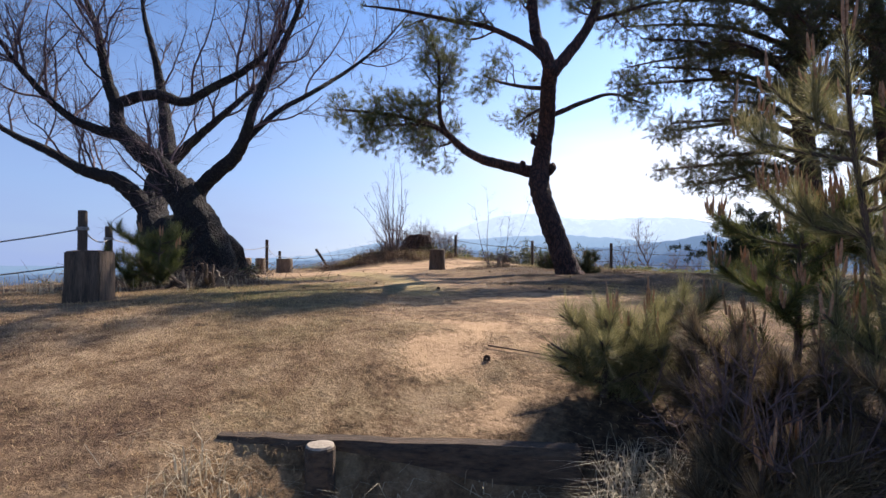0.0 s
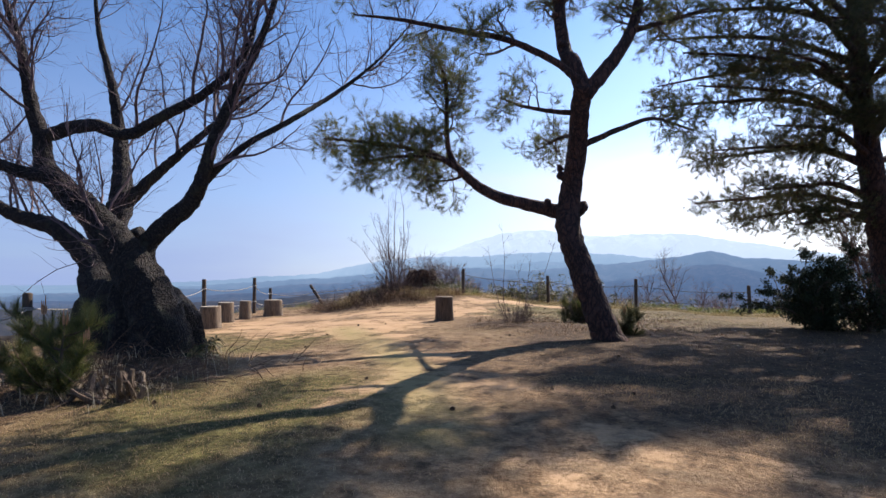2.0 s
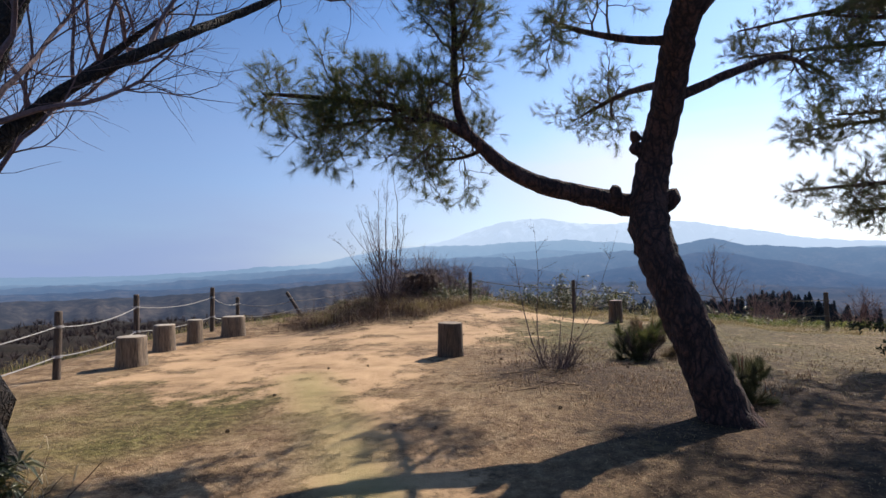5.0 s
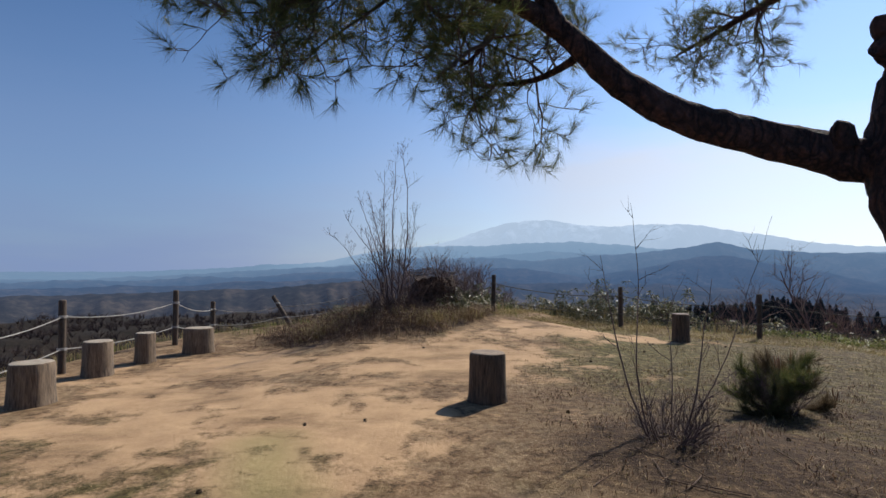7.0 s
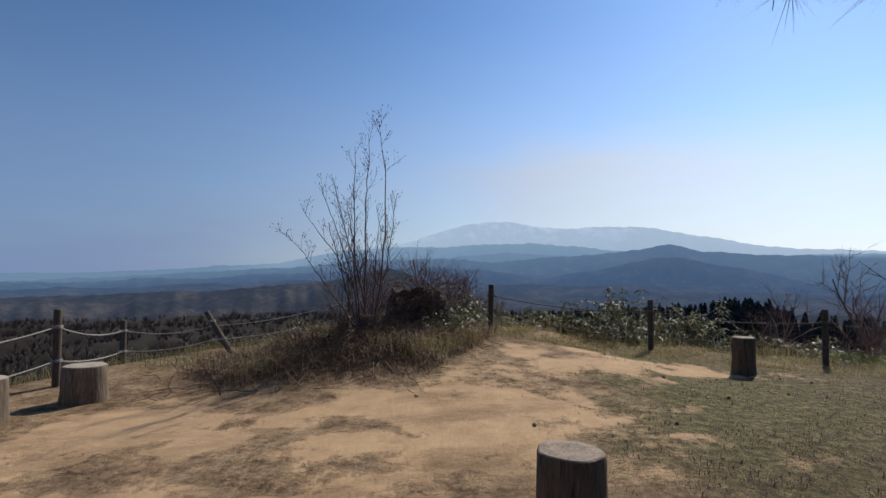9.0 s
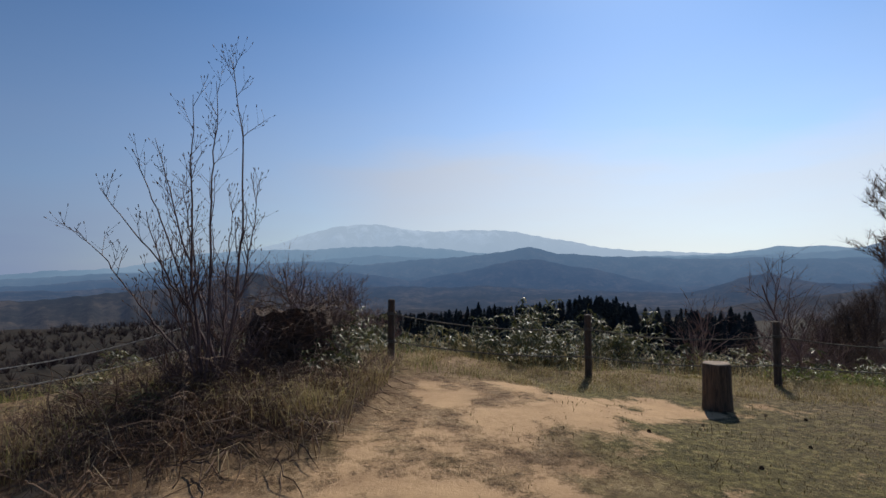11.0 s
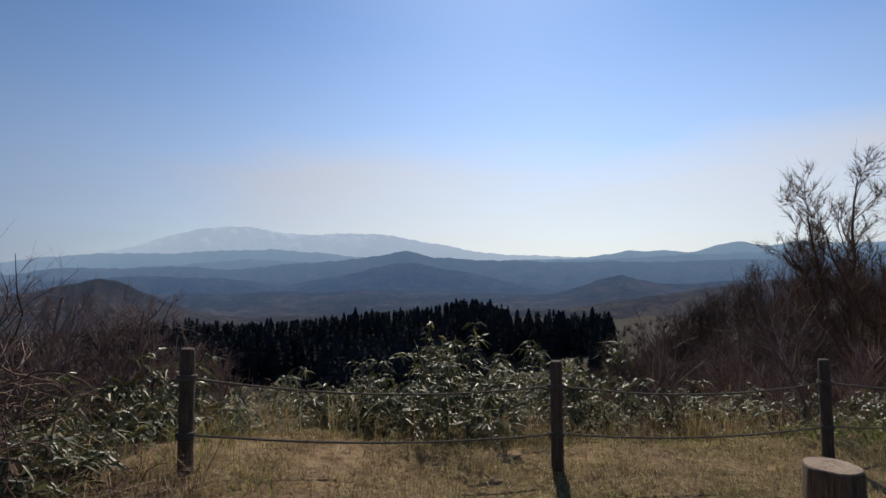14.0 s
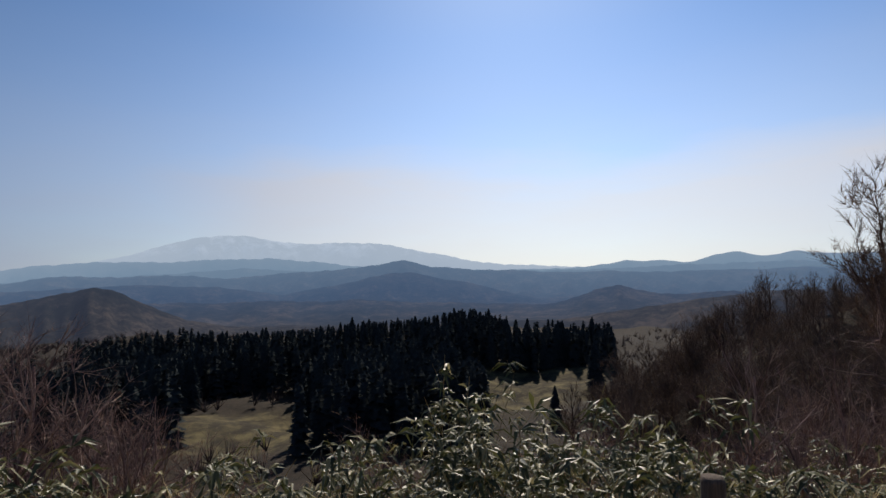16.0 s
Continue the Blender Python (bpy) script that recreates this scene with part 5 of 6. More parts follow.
# ---- rotten stump with dead vines on the mound ----
def rotten_stump():
    rng = rng_of(111)
    x, y = -0.95, 20.75
    t = thing("rotten_stump", (x, y, ground_at(x, y)), "hollow rotten tree stump wrapped in dead brown vines", "tree stump")
    s = Soup()
    n = 26
    a = np.linspace(0, 2 * math.pi, n, endpoint=False)
    V, zs = [], [(-0.1, 0.56), (0.15, 0.52), (0.4, 0.47), (0.6, 0.45), (0.75, 0.42), (0.72, 0.3), (0.45, 0.24), (0.25, 0.2)]
    for z, r in zs:
        jag = rng.normal(0, 0.02, n) + (0.04 * np.sin(3 * a) if z > 0.55 else 0)
        rr = r * (1 + 0.12 * np.sin(2 * a + 1) + rng.normal(0, 0.06, n))
        V += [(math.cos(q) * k, math.sin(q) * k, z + j) for q, k, j in zip(a, rr, jag)]
    F = [(i * n + j, i * n + (j + 1) % n, (i + 1) * n + (j + 1) % n, (i + 1) * n + j) for i in range(len(zs) - 1) for j in range(n)]
    s.add(V, F + [tuple((len(zs) - 1) * n + j for j in range(n))])
    part("trunk", s, ROT, t)
    v = Soup()
    for k in range(430):
        b = rng.uniform(0, 2 * math.pi)
        r = rng.uniform(0.42, 0.68)
        m = grow(rng, (math.cos(b) * r, math.sin(b) * r, rng.uniform(0.2, 0.92)), (rng.normal(0, 1) - math.sin(b), rng.normal(0, 1) + math.cos(b), rng.normal(0.1, 0.5)), rng.uniform(0.35, 0.95), rng.uniform(0.002, 0.0062), -0.3, 0.5, 0.07)
        v.tube(m[:, :3], m[:, 3], 4, cap=False)
    part("dead_vine", v, DEAD_VINE, t, "tangle of dead brown vines")


rotten_stump()


# ---- grasses ----
def scatter(rng, k, x0, x1, y0, y1):
    return rng.uniform(x0, x1, k), rng.uniform(y0, y1, k)


def grass_patch(name, label, seed, xy, tall, width, mat, lean=0.5, bow=0.4, lift=0.0):
    rng = rng_of(seed)
    x, y = xy
    s = Soup()
    s.add(*blades(rng, np.column_stack([x, y, height(x, y) - 0.01 + lift]), tall, width, lean, bow))
    tagged(part(name, s, mat), label, "grass", kind="stuff")


def turf(seed, k, area, keep):
    rng = rng_of(seed)
    x, y = scatter(rng, k, *area)
    w = keep(x, y)
    ok = rng.uniform(0, 1, k) < w
    return x[ok], y[ok]


def thin(x, y):
    d = dirt_amount(x, y)
    patch = 0.5 + 0.5 * ripple(x, y, 2.1, 4)
    return np.clip(1 - 1.6 * d, 0.0, 1) * np.clip(0.25 + patch, 0, 1) * (outside(x, y) < 0.4) * (1 - 0.9 * rough_and_shade_amount(x, y))


grass_patch("dry_turf", "short dry straw-coloured turf", 121, turf(1, 120000, (-7.5, 9, 0.3, 22.5), thin), 0.032, 0.005, TURF_BLADE, 1.0, 0.9)
grass_patch("dry_turf", "short dry straw-coloured turf beside the path start", 128, turf(8, 90000, (-5, 3.5, 1.0, 7.5), thin), 0.035, 0.0035, TURF_BLADE, 1.0, 0.9)
grass_patch("brown_turf", "short brown winter turf under the pines", 133, turf(12, 60000, (0.3, 11, 7, 20), lambda x, y: rough_and_shade_amount(x, y) * np.clip(0.4 + 0.6 * ripple(x, y, 2.1, 4), 0.1, 1) * np.clip(1 - 1.5 * dirt_amount(x, y), 0, 1)), 0.04, 0.005, BROWN_TURF, 1.0, 0.9)
near_fence = lambda x, y: (outside(x, y) < 0.35) * np.clip((y + 0.33 * x - 20.6) / 0.6, 0, 1) * np.clip(1 - dirt_amount(x, y), 0.0, 1)
grass_patch("dry_turf", "straw-coloured dry grass inside the fence", 131, turf(9, 90000, (-0.4, 10, 17.6, 22.4), lambda x, y: near_fence(x, y) * np.clip(0.45 + 0.9 * ripple(x, y, 3.0, 8), 0.12, 1)), 0.095, 0.0065, DRY_GRASS, 1.2, 0.9)
grass_patch("rank_grass", "tall rank dry grass just below the fence", 132, turf(10, 16000, (-1.5, 9, 21.0, 25.5), lambda x, y: np.clip(1 - np.abs(outside(x, y) - 1.2) / 1.3, 0, 1) * (outside(x, y) > 0.05) * np.clip(0.35 + ripple(x, y, 2.2, 5), 0, 1)), 0.6, 0.007, DRY_GRASS, 0.8, 0.8)
mound = lambda x, y: (x < -0.72 + 0.42 * (y - 18)) * np.clip(np.maximum(blob(x, y, -2.0, 19.9, 1.9, 1.5), blob(x, y, -0.7, 20.9, 1.3, 0.9)) * (0.5 + 0.9 * ripple(x, y, 3.3, 2)), 0, 1)
grass_patch("dead_grass", "long bent dead grass covering the mound", 122, turf(2, 45000, (-5.5, 1.6, 17.6, 23.5), mound), 0.36, 0.006, DEAD_GRASS, 1.6, 1.3)
grass_patch("dry_grass", "blond bent grass round a rotten stump", 134, turf(13, 9000, (-3.6, 0.6, 18.6, 21.8), lambda x, y: (x < -0.72 + 0.42 * (y - 18)) * np.clip(0.15 + ripple(x, y, 2.6, 6), 0, 1)), 0.4, 0.007, DRY_GRASS, 1.3, 1.2)
grass_patch("green_grass", "fresh green grass among dead stems", 123, turf(3, 9000, (-5.5, 1.0, 19.5, 23.2), lambda x, y: 0.7 * np.clip(0.2 + ripple(x, y, 1.4, 1), 0, 1) * (y > 20.6 - (x < -2.6) * 0.6)), 0.26, 0.007, GREEN_GRASS, 0.8, 0.6)
rim = lambda x, y: np.clip(1 - np.abs(outside(x, y) - 0.3) / 1.2, 0, 1) * (outside(x, y) > 0.01)
grass_patch("rim_grass", "rough dry grass along the hilltop rim", 124, turf(4, 60000, (-11, 14, 3, 26), rim), 0.3, 0.006, DRY_GRASS, 0.9, 0.8)
grass_patch("rim_grass", "fresh green grass along the hilltop rim", 125, turf(5, 45000, (-9, 14, 9, 25), lambda x, y: np.clip(1 - np.abs(outside(x, y) - 0.1) / 0.8, 0, 1) * (outside(x, y) > 0.01)), 0.17, 0.006, GREEN_GRASS, 0.8, 0.6)
clumpy = lambda x, y: np.clip(blob(x, y, 2.6, 13.0, 2.2, 2.2) * (0.1 + ripple(x, y, 4.2, 7)), 0, 1)
grass_patch("withered_grass", "withered olive-brown grass tufts round a leafless shrub", 135, turf(14, 40000, (0.2, 6.0, 10.6, 16.2), clumpy), 0.075, 0.006, DEAD_GRASS, 1.3, 1.1)
grass_patch("green_grass", "short olive grass tufts round a leafless shrub", 136, turf(15, 26000, (0.2, 7.0, 11.5, 19.5), lambda x, y: np.clip(blob(x, y, 4.0, 15.6, 3.0, 3.6) * (0.15 + 0.8 * ripple(x, y, 3.1, 9)), 0, 1)), 0.055, 0.006, BROWN_TURF, 1.1, 0.9)
grass_patch("straw_tuft", "tufts of pale straw below the log step", 126, turf(6, 14000, (-1.3, 0.9, 1.0, 2.12), lambda x, y: np.clip(0.2 + ripple(x, y, 5.0, 3), 0, 1)), 0.15, 0.004, STRAW_TUFT, 1.2, 1.0)
grass_patch("straw_tuft", "tufts of pale straw round a cherry foot", 127, turf(7, 9000, (-6.2, -2.3, 5.8, 10.5), lambda x, y: np.clip(blob(x, y, -4.0, 7.6, 1.3, 1.6) * (0.2 + ripple(x, y, 3.0, 3)), 0, 1)), 0.2, 0.005, STRAW_TUFT, 1.1, 1.0)


def dead_root(x, y, seed):
    rng = rng_of(seed)
    t = thing("dead_root", (x, y, ground_at(x, y)), "pale twisted dead root stump among dry grass", "tree stump")
    for k in range(15):
        a = rng.uniform(0, 2 * math.pi)
        m = grow(rng, (math.cos(a) * 0.14, math.sin(a) * 0.12, -0.05), (math.cos(a) * 0.3, math.sin(a) * 0.3, 1.0), rng.uniform(0.2, 0.5), rng.uniform(0.03, 0.055), -0.12, 0.6, 0.05, 0.35)
        s = Soup()
        s.tube(m[:, :3], m[:, 3], 7, 0.15, rng)
        part("root", s, LOG_BROWN_SHADED if k % 3 else LOG_BARK, t)


dead_root(-2.9, 6.55, 221)


def brushwood():
    rng = rng_of(129)
    s = Soup()
    for k in range(1700):
        x, y = rng.normal(-1.9, 1.15), rng.normal(19.7, 0.8)
        if x > -0.8 + 0.42 * (y - 18) or y < 17.7:
            continue
        z = ground_at(x, y)
        m = grow(rng, (x, y, z + rng.uniform(0, 0.42) * max(0.2, 1 - math.hypot(x + 1.8, y - 19.9) / 1.8)), (rng.normal(0, 1), rng.normal(0, 1), rng.uniform(-0.2, 1.0)), rng.uniform(0.25, 0.9), rng.uniform(0.003, 0.008), -0.3, 0.4, 0.1)
        m[:, 2] = np.maximum(m[:, 2], height(m[:, 0], m[:, 1]) + 0.01)
        s.tube(m[:, :3], m[:, 3], 3, cap=False)
    for k in range(420):
        x, y = rng.normal(-3.6, 0.8), rng.normal(7.4, 0.6)
        m = grow(rng, (x, y, ground_at(x, y) + rng.uniform(0, 0.2)), (rng.normal(0, 1), rng.normal(0, 1), rng.uniform(-0.1, 0.9)), rng.uniform(0.2, 0.6), rng.uniform(0.002, 0.006), -0.3, 0.4, 0.1)
        m[:, 2] = np.maximum(m[:, 2], height(m[:, 0], m[:, 1]) + 0.01)
        s.tube(m[:, :3], m[:, 3], 3, cap=False)
    tagged(part("brushwood", s, DEAD_VINE), "tangle of fallen dead twigs over the ground", "twigs", kind="stuff")


brushwood()


# ---- bamboo grass beyond the fence ----
def bamboo_grass(x, y, tall, wide, stems, seed):
    rng = rng_of(seed)
    t = thing("bamboo_grass", (x, y, ground_at(x, y)), "clump of bamboo grass with pale-edged arching leaves", "bamboo grass", "bamboo grass below the fence")
    st, pts, dirs = Soup(), [], []
    for k in range(stems):
        a = rng.uniform(0, 2 * math.pi)
        r = wide * math.sqrt(rng.uniform(0, 1)) * 0.6
        m = grow(rng, (math.cos(a) * r, math.sin(a) * r, -0.1 - r * 0.3), (math.cos(a) * 0.3, math.sin(a) * 0.3, 1), tall * rng.uniform(0.6, 1.1), 0.005, -0.12, 0.16, 0.12, 0.4)
        st.tube(m[:, :3], m[:, 3], 4, cap=False)
        for b in [m] + offshoots(rng, m, 4, 0.35, 0.7, 0.8, 0.1, 0.35, 0.2, 0.09, 0.002, 0.004):
            if b is not m:
                st.tube(b[:, :3], b[:, 3], 3, cap=False)
            for _ in range(8):
                q = b[int(rng.uniform(0.7, 1) * (len(b) - 1)), :3]
                pts.append(q)
                d = rng.normal(0, 1, 3)
                dirs.append(np.array((d[0], d[1], 0.25 * d[2] + 0.15)))
    part("cane", st, DRY_GRASS, t, "thin straw-coloured canes")
    lf = Soup()
    lf.add(*leaf_shapes(rng, np.array(pts), np.array(dirs), 0.2, 0.032, 0.75))
    part("foliage", lf, SASA, t, "long pointed green leaves")
    return t


rng = rng_of(130)
for x, y, h, w, n in ((0.9, 23.2, 0.75, 0.6, 10), (1.7, 23.0, 0.7, 0.6, 10), (2.4, 22.9, 0.8, 0.5, 8), (3.2, 22.6, 1.3, 0.8, 24), (3.8, 23.0, 1.6, 0.9, 28), (4.5, 22.5, 1.2, 0.8, 20), (5.2, 22.4, 1.45, 0.6, 12), (6.1, 22.0, 0.75, 0.6, 9), (7.0, 21.7, 0.8, 0.7, 10), (7.9, 21.5, 0.8, 0.7, 9),
                      (8.9, 21.0, 0.75, 0.7, 9), (10.0, 20.7, 0.75, 0.7, 9), (-0.4, 23.6, 0.95, 0.5, 11), (1.3, 24.6, 1.15, 0.7, 9), (2.6, 24.6, 1.1, 0.7, 9), (4.4, 24.4, 1.5, 0.9, 16), (6.3, 23.9, 1.2, 0.7, 9), (7.8, 23.2, 1.2, 0.7, 8), (9.6, 22.6, 1.1, 0.7, 8), (-0.1, 22.4, 0.5, 0.4, 8),
                      (-1.6, 24.4, 0.9, 0.8, 10), (-3.2, 24.2, 0.8, 0.8, 8), (11.6, 21.6, 1.0, 0.7, 8), (5.4, 25.9, 1.2, 0.8, 8), (8.0, 25.2, 1.2, 0.8, 7), (0.2, 23.2, 0.9, 0.5, 10), (-0.35, 21.15, 0.55, 0.3, 8), (-0.5, 20.4, 0.4, 0.35, 9), (-0.3, 20.9, 0.6, 0.3, 8), (-2.4, 19.4, 0.3, 0.35, 4), (-1.4, 21.4, 0.6, 0.5, 9), (-3.0, 20.6, 0.35, 0.4, 6), (-5.4, 10.6, 0.6, 0.4, 8), (-3.1, 8.75, 0.22, 0.15, 4)):
    bamboo_grass(x, y, h * 1.1, w * 1.1, int(n * 1.15), int(x * 37 + y * 11 + 900))


def yellow_herb(x, y, seed):
    rng = rng_of(seed)
    t = thing("leafy_herb", (x, y, ground_at(x, y)), "low yellow-green leafy herb along the fence", "herb", "herbs along the fence")
    lf = Soup()
    p = rng.normal(0, 0.16, (90, 3))
    p[:, 2] = rng.uniform(0.02, 0.16, 90)
    lf.add(*leaf_shapes(rng, p, rng.normal(0, 1, (90, 3)) + np.array((0, 0, 0.5)), 0.07, 0.03, 0.2))
    part("foliage", lf, GREEN_GRASS, t)


for k in range(22):
    yellow_herb(6.6 + k * 0.24, 20.35 - k * 0.09 + 0.25 * math.sin(k * 2.3), 140 + k)

# ---- woods in the valley ----
def bare_tree(name, seed, tall, r0, kids, label, mat=None):
    """A leafless broad tree with its foot at the origin."""
    rng = rng_of(seed)
    t = thing(name, (0, 0, 0), label, "tree", "leafless woods on the slopes")
    s, tw = Soup(), Soup()
    m = grow(rng, (0, 0, -0.6), (0.05, 0.03, 1), tall * 0.72, r0, 0.3, 0.16, tall / 14, 0.3)
    s.tube(m[:, :3], m[:, 3], 6)
    mat = mat or FAR_TWIG
    part("trunk", s, mat, t)
    tri = []
    for a in offshoots(rng, m, kids[0], tall * 0.36, 0.55, 0.75, 0.35, 0.25, 0.35, tall / 16, r0 * 0.2, r0 * 0.6):
        tw.tube(a[:, :3], a[:, 3], 4, cap=False)
        for b in offshoots(rng, a, kids[1], tall * 0.17, 0.5, 0.8, 0.25, 0.2, 0.38, tall / 13, r0 * 0.09, r0 * 0.2):
            tw.tube(b[:, :3], b[:, 3], 3, cap=False)
            for _ in range(kids[2]):
                p = b[int(rng.uniform(0.2, 1) * (len(b) - 1)), :3]
                d = unit(b[-1, :3] - b[0, :3]) + rng.normal(0, 0.7, 3) + np.array((0, 0, 0.15))
                w = unit(np.cross(d, rng.normal(0, 1, 3))) * r0 * 0.045
                tri.append([p - w, p + w, p + d * tall * rng.uniform(0.02, 0.048)])
    tw.tris(np.array(tri))
    part("crown", tw, mat, t, "reddish-brown leafless crown")
    return t


def conifer(seed, tall):
    """A dark cedar with its foot at the origin: ragged tiers of drooping sprays."""
    rng = rng_of(seed)
    t = thing("conifer", (0, 0, 0), "tall dark-green cedar in the valley wood", "tree", "cedars in the valley")
    s, cr = Soup(), Soup()
    s.tube([(0, 0, -1.5), (0, 0, tall * 0.5), (0, 0, tall * 0.98)], [0.3, 0.2, 0.03], 6)
    part("trunk", s, PINE_TWIG, t)
    tri = []
    for k in range(420):
        f = rng.uniform(0.06, 1.0) ** 0.9
        z = tall * f
        reach = min(1.0, 1.03 - f + 0.02) ** 0.62 * tall * 0.24 * rng.uniform(0.7, 1.1)
        a = rng.uniform(0, 2 * math.pi)
        c, n = math.cos(a), math.sin(a)
        w = 0.2 + reach * 0.34
        tip = (c * reach, n * reach, z - reach * 0.35 + rng.uniform(-0.2, 0.2))
        tri.append([(-n * w * 0.3, c * w * 0.3, z + 0.4), (n * w, -c * w, z - 0.5), tip])
        tri.append([(c * reach * 0.3 - n * w, n * reach * 0.3 + c * w, z - 0.3), (c * reach * 0.2, n * reach * 0.2, z + 0.5), tip])
    tri.append([(-0.25, 0, tall * 0.95), (0.25, 0, tall * 0.95), (0, 0, tall * 1.03)])
    cr.tris(np.array(tri))
    part("crown", cr, CONIFER, t)
    return t


# the crown line of the cedar wood, from the lookout: bearing and elevation in degrees
CROWN_LINE = [(-12, -3.0), (-2.7, -2.7), (1.2, -3.8), (5.4, -3.9), (11, -4.7), (17, -4.4), (21.5, -3.9), (26.7, -3.7), (30.8, -2.9), (35.5, -2.2), (40, -2.5), (42.3, -3.0), (43.4, -4.4), (44.5, -3.1), (46.7, -2.8), (47.5, -5.0), (60, -5.0)]


# the same for the leafless woods on the near hillside
HILL_LINE = [(-90, 0.0), (-30, -1.0), (0, -4.0), (30, -7.0), (44, -6.2), (45.5, -5.4), (47.8, -4.2), (50.4, -2.4), (54, -0.9), (57.5, 0.1), (60, 0.7), (65, 0.9), (72, 0.9), (90, 1.5)]


def room_above(x, y, crowns):
    """How tall a tree may grow at (x, y) below a crown line."""
    b, e = zip(*crowns)
    r = math.hypot(x - 1.1, y - 19.2)
    return 3.1 + r * math.tan(radians(np.interp(math.degrees(math.atan2(x - 1.1, y - 19.2)), b, e))) - ground_at(x, y)


def plant_out(kinds, spots, seed, size=(0.8, 1.2), line=0.0, crowns=()):
    """Sets the first of each kind and copies of it on the spots."""
    rng = rng_of(seed)
    first = {}
    for k, (x, y) in enumerate(spots):
        kind = kinds[k % len(kinds)]
        z = ground_at(x, y)
        sc = rng.uniform(*size)
        if line:
            sc = min(sc, room_above(x, y, crowns) / line * rng.uniform(0.86, 1.05))
            if sc < 0.4:
                continue
        m = pose(x, y, z, 0, 0, rng.uniform(0, 360))
        if kind not in first:
            first[kind] = kind
            kind.matrix_basis = m
        else:
            copy_thing(kind, m).scale = (sc, sc, sc * rng.uniform(0.9, 1.1))


def bearing_spots(seed, k, az0, az1, r0, r1, skip=()):
    rng = rng_of(seed)
    out = []
    while len(out) < k:
        a, r = radians(rng.uniform(az0, az1)), math.sqrt(rng.uniform(r0 * r0, r1 * r1))
        x, y = 1 + r * math.sin(a), 19 + r * math.cos(a)
        if all(math.hypot((x - c) / p, (y - d) / q) > 1.1 for c, d, p, q in skip):
            out.append((x, y))
    return out


FIELDS = [(122, 178, 22, 20), (146, 172, 18, 14), (28, 158, 17, 17), (42, 148, 12, 9), (14, 176, 9, 6)]
spots = bearing_spots(1, 75, 16, 33, 118, 190, FIELDS) + bearing_spots(2, 130, -3, 47, 195, 260, FIELDS) + bearing_spots(3, 40, -8, 6, 130, 200, FIELDS) + bearing_spots(4, 36, 30, 47, 245, 280, FIELDS)
plant_out([conifer(151, 15), conifer(152, 16), conifer(153, 14)], spots, 160, (0.85, 1.1), 15.0, CROWN_LINE)
plant_out([conifer(154, 11)], [(103, 118), (96, 128)], 161)
spots = bearing_spots(5, 105, 47, 80, 34, 110) + bearing_spots(6, 12, 42, 56, 60, 110, FIELDS) + bearing_spots(14, 30, 44, 64, 70, 150, FIELDS) + bearing_spots(15, 75, 47, 74, 36, 105) + bearing_spots(16, 60, 44.5, 56, 60, 125, FIELDS) + bearing_spots(17, 40, 57, 76, 42, 85) + bearing_spots(7, 26, -75, -18, 24, 90) + bearing_spots(8, 22, -20, 2, 60, 130, FIELDS)
plant_out([bare_tree("bare_tree", 171, 8.5, 0.12, (15, 9, 19), "leafless reddish-brown tree on the slope"), bare_tree("bare_tree", 172, 7.0, 0.1, (15, 9, 18), "slim leafless tree on the slope"), bare_tree("bare_tree", 173, 9.5, 0.13, (15, 9, 19), "tall leafless tree on the slope")], spots, 162, (0.85, 1.4), 8.0, HILL_LINE)


def spreading_tree(x, y, tall):
    """A broad leafless tree: a short bole, ascending limbs, a rounded crown of fine twigs."""
    rng = rng_of(174)
    t = thing("bare_tree", (x, y, ground_at(x, y)), "large spreading leafless tree beyond the fence", "tree")
    s, tw, tri = Soup(), Soup(), []
    m = grow(rng, (0, 0, -0.6), (-0.05, 0.0, 1), tall * 0.42, 0.17, 0.3, 0.15, 0.3, 0.7)
    s.tube(m[:, :3], m[:, 3], 9)
    part("trunk", s, FAR_TWIG, t)
    for k in range(8):
        a = k * 2.4 + rng.uniform(-0.3, 0.3)
        base = m[int(len(m) * rng.uniform(0.45, 0.98)), :3]
        limb = grow(rng, base, (math.cos(a) * 0.75, math.sin(a) * 0.75, 1), tall * rng.uniform(0.42, 0.56), 0.085, 0.18, 0.24, 0.25, 0.2)
        ls = Soup()
        ls.tube(limb[:, :3], limb[:, 3], 7)
        part("limb", ls, FAR_TWIG, t)
        for b in offshoots(rng, limb, 12, tall * 0.2, 0.5, 0.7, 0.4, 0.2, 0.3, 0.16, 0.014, 0.03):
            tw.tube(b[:, :3], b[:, 3], 4, cap=False)
            for c in offshoots(rng, b, 8, tall * 0.09, 0.5, 0.7, 0.3, 0.2, 0.3, 0.12, 0.007, 0.013):
                tw.tube(c[:, :3], c[:, 3], 3, cap=False)
                for _ in range(26):
                    p = c[int(rng.uniform(0.2, 1) * (len(c) - 1)), :3]
                    d = unit(c[-1, :3] - c[0, :3]) + rng.normal(0, 0.55, 3) + np.array((0, 0, 0.2))
                    w = unit(np.cross(d, rng.normal(0, 1, 3))) * 0.006
                    tri.append([p - w, p + w, p + d * rng.uniform(0.1, 0.28)])
    tw.tris(np.array(tri))
    part("crown", tw, FAR_TWIG, t, "fine reddish-brown twigs")


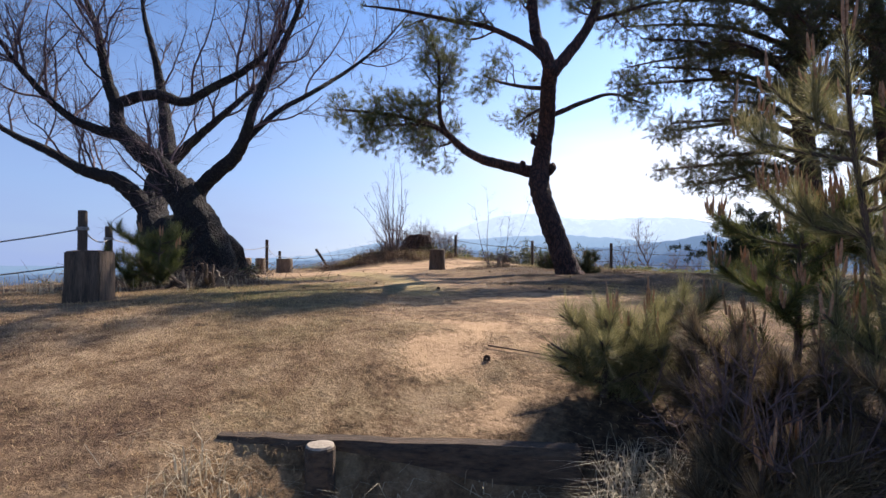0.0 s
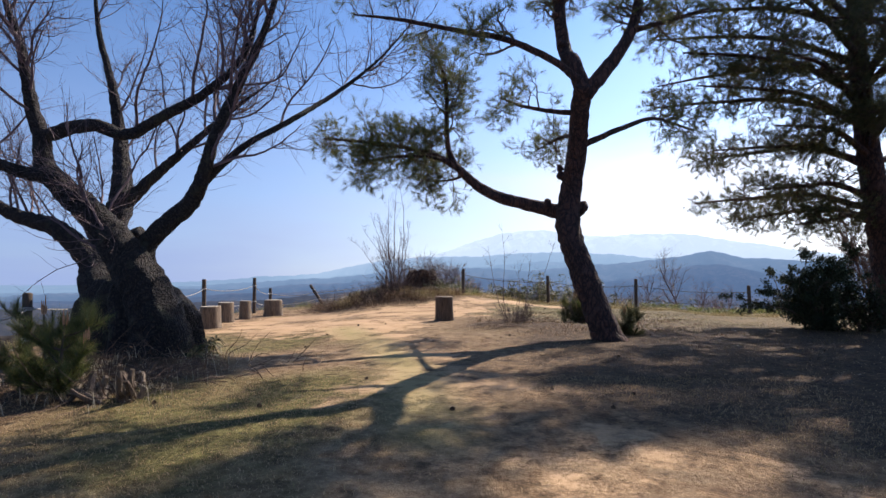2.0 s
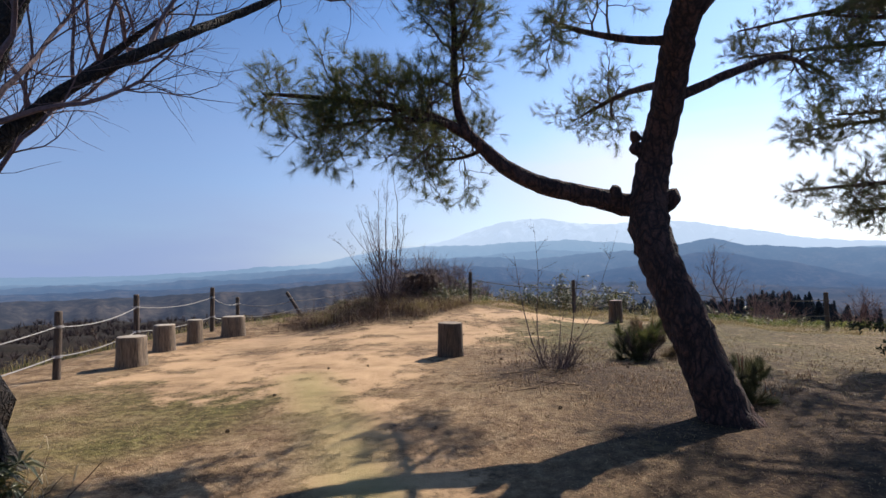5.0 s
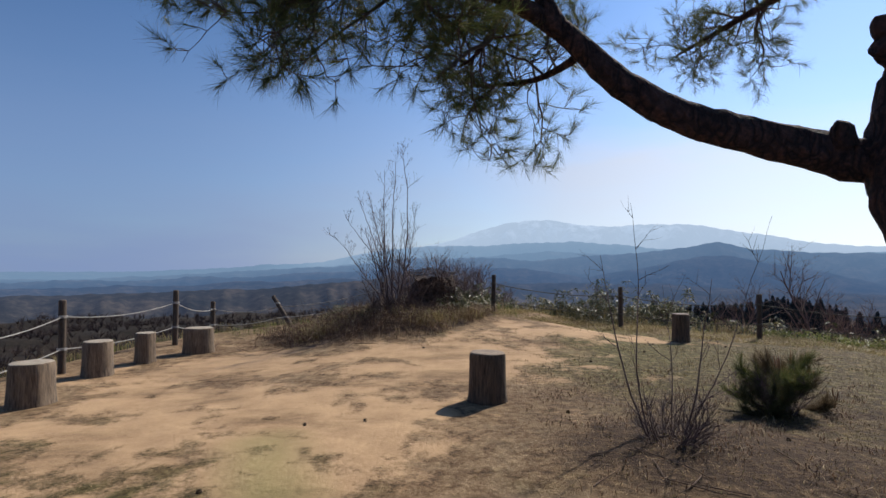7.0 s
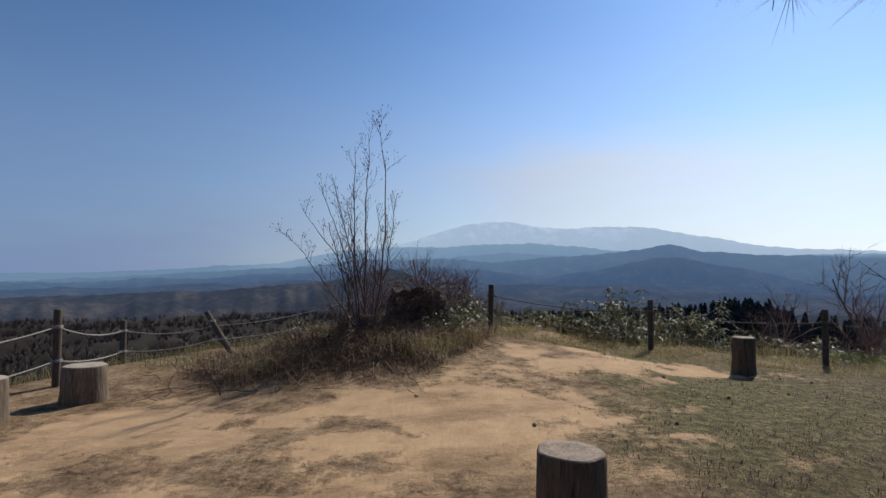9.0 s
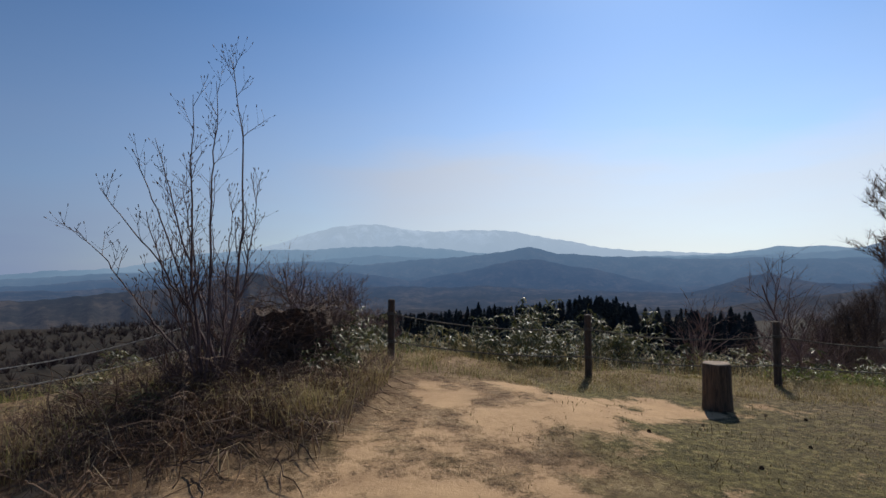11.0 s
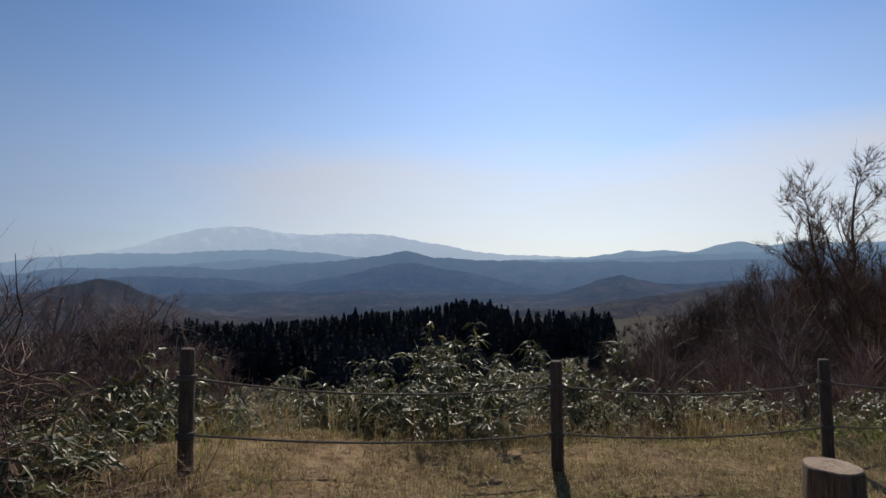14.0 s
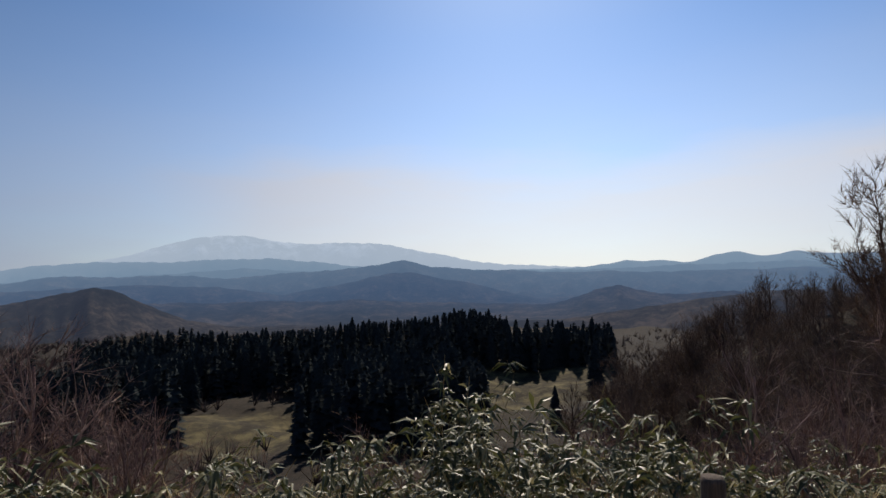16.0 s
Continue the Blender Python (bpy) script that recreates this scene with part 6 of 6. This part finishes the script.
spreading_tree(19.0, 24.9, 9.5)
spots = bearing_spots(9, 60, 25, 80, 8, 26) + bearing_spots(10, 40, -85, -20, 12, 30) + bearing_spots(11, 24, -25, 25, 8, 24) + bearing_spots(12, 30, -18, 4, 5, 9) + bearing_spots(13, 26, 38, 75, 6, 14) + [(0.4, 24.6), (-0.3, 25.2), (-0.9, 24.4), (0.9, 26.0), (-1.5, 25.4), (-0.2, 26.6), (0.1, 23.9)]
plant_out([bare_tree("bare_shrub", 175, 3.0, 0.035, (13, 8, 8), "leafless pinkish-brown shrub on the slope", SHRUB_TWIG), bare_tree("bare_shrub", 176, 2.3, 0.03, (13, 8, 8), "low leafless pinkish-brown shrub on the slope", SHRUB_TWIG)], spots, 163, (0.7, 1.2))

plant_out([bare_tree("bare_shrub", 177, 3.6, 0.035, (15, 9, 9), "tall leafless pinkish-brown shrub below the fence", SHRUB_TWIG)], [(-1.9, 25.6), (0.1, 24.1), (-0.6, 23.7), (0.5, 25.2), (-1.0, 25.0), (-0.2, 24.9), (-1.6, 24.3), (12.5, 22.6), (11.0, 24.0)], 164, (0.75, 1.0))


def far_conifers():
    """The rest of the cedar wood, too many to count."""
    rng = rng_of(190)
    tri = []
    for k in range(80):
        f = rng.uniform(0.05, 1.0)
        reach = (1.04 - f) ** 0.62 * 0.2 * rng.uniform(0.7, 1.1)
        a = rng.uniform(0, 2 * math.pi)
        c, n, w = math.cos(a), math.sin(a), 0.05 + reach * 0.5
        tri.append([(-n * w * 0.4, c * w * 0.4, f + 0.03), (n * w, -c * w, f - 0.03), (c * reach, n * reach, f - reach * 0.4)])
    tri = np.array(tri)
    spots = bearing_spots(21, 260, 15, 34, 112, 195, FIELDS) + bearing_spots(22, 620, -4, 47, 190, 285, FIELDS) + bearing_spots(23, 140, -9, 5, 130, 215, FIELDS)
    x, y = np.array(spots).T
    z = height(x, y)
    s = Soup()
    h = np.minimum(rng.uniform(12, 17, len(x)), [room_above(a, b, CROWN_LINE) for a, b in spots] * rng.uniform(0.88, 1.02, len(x)))
    turn = rng.uniform(0, 2 * math.pi, len(x))
    for a, b, c, k, q in zip(x, y, z, h, turn):
        if k < 6:
            continue
        t = tri * k
        s.tris(np.stack([t[..., 0] * math.cos(q) - t[..., 1] * math.sin(q) + a, t[..., 0] * math.sin(q) + t[..., 1] * math.cos(q) + b, t[..., 2] + c], -1))
    tagged(part("cedar_wood", s, CONIFER), "dense dark cedar wood filling the valley", "trees", kind="stuff")


def far_bare_woods():
    rng = rng_of(191)
    spots = bearing_spots(31, 1500, -95, 100, 70, 430, FIELDS) + bearing_spots(34, 1400, -90, -8, 40, 200, FIELDS) + bearing_spots(35, 2200, -90, 5, 150, 450, FIELDS)
    x, y = np.array(spots).T
    ok = (outside(x, y) > 22) & ~((x > 30) & (np.hypot(x, y - 19) < 165))
    x, y = x[ok], y[ok]
    p = np.column_stack([x, y, height(x, y) + 0.5])
    s = Soup()
    s.tris(needle_tufts(rng, p, np.tile((0, 0, 1.0), (len(p), 1)), 17, 5.0, 0.3, 0.5))
    tagged(part("leafless_wood", s, FAR_WOOD), "leafless reddish-brown woods on the far slopes", "trees", kind="stuff")


far_conifers()
far_bare_woods()


# ---- cones, sticks, litter ----
def pine_cone(x, y, seed, size=0.05):
    rng = rng_of(seed)
    t = thing("pine_cone", (x, y, ground_at(x, y) + size * 0.35), "small dark fallen pine cone", "pine cone", "fallen pine cones")
    s = Soup()
    for k in range(34):
        f = k / 34
        a, r, z = k * 2.4, size * 0.55 * math.sin(math.pi * (0.12 + 0.8 * f)), size * (f - 0.5)
        p = np.array((math.cos(a) * r, math.sin(a) * r, z))
        o = np.array((math.cos(a), math.sin(a), 0.5)) * size * 0.25
        n = np.array((-math.sin(a), math.cos(a), 0)) * size * 0.2
        s.add([p * 0.4, p + n, p + o, p - n], [(0, 1, 2), (0, 2, 3), (1, 3, 2)])
    part("cone_body", s, CONE, t)
    t.rotation_euler = (rng.uniform(0.8, 2.2), rng.uniform(0, 3), rng.uniform(0, 6))


rng = rng_of(180)
for k, (x, y) in enumerate([(0.23, 2.9), (-1.9, 13.1), (-1.35, 13.2), (0.6, 13.4), (0.9, 10.6), (-0.3, 10.1), (1.4, 3.6), (2.3, 18.0), (3.2, 18.3), (3.6, 17.4), (4.5, 18.2), (2.0, 19.4), (2.6, 17.0), (1.2, 6.2), (-0.9, 7.4)] + [(rng.uniform(-4, 6), rng.uniform(3.5, 19)) for _ in range(22)]):
    pine_cone(x, y, 200 + k, 0.028)


def stick(x, y, turn, length, seed):
    rng = rng_of(seed)
    a = radians(turn)
    m = grow(rng, (0, 0, 0.012), (math.cos(a), math.sin(a), 0.0), length, 0.005, 0, 0.12, 0.08, 0.4)
    m[:, 2] = 0.012 + height(x + m[:, 0], y + m[:, 1]) - ground_at(x, y)
    s = Soup()
    s.tube(m[:, :3], m[:, 3], 5)
    ob = part("fallen_stick", s, DEAD_VINE)
    ob.location = (x, y, ground_at(x, y))
    tagged(ob, "thin dry fallen stick on the ground", "stick", "fallen sticks")


stick(0.25, 3.05, -15, 0.36, 301)
for k in range(16):
    stick(rng.uniform(-4.5, -0.6), rng.uniform(17.6, 19.6), rng.uniform(0, 360), rng.uniform(0.2, 0.5), 310 + k)
for k in range(14):
    stick(1.1 + rng.normal(0, 0.5), 12.0 + rng.normal(0, 0.4), rng.uniform(0, 360), rng.uniform(0.2, 0.45), 340 + k)
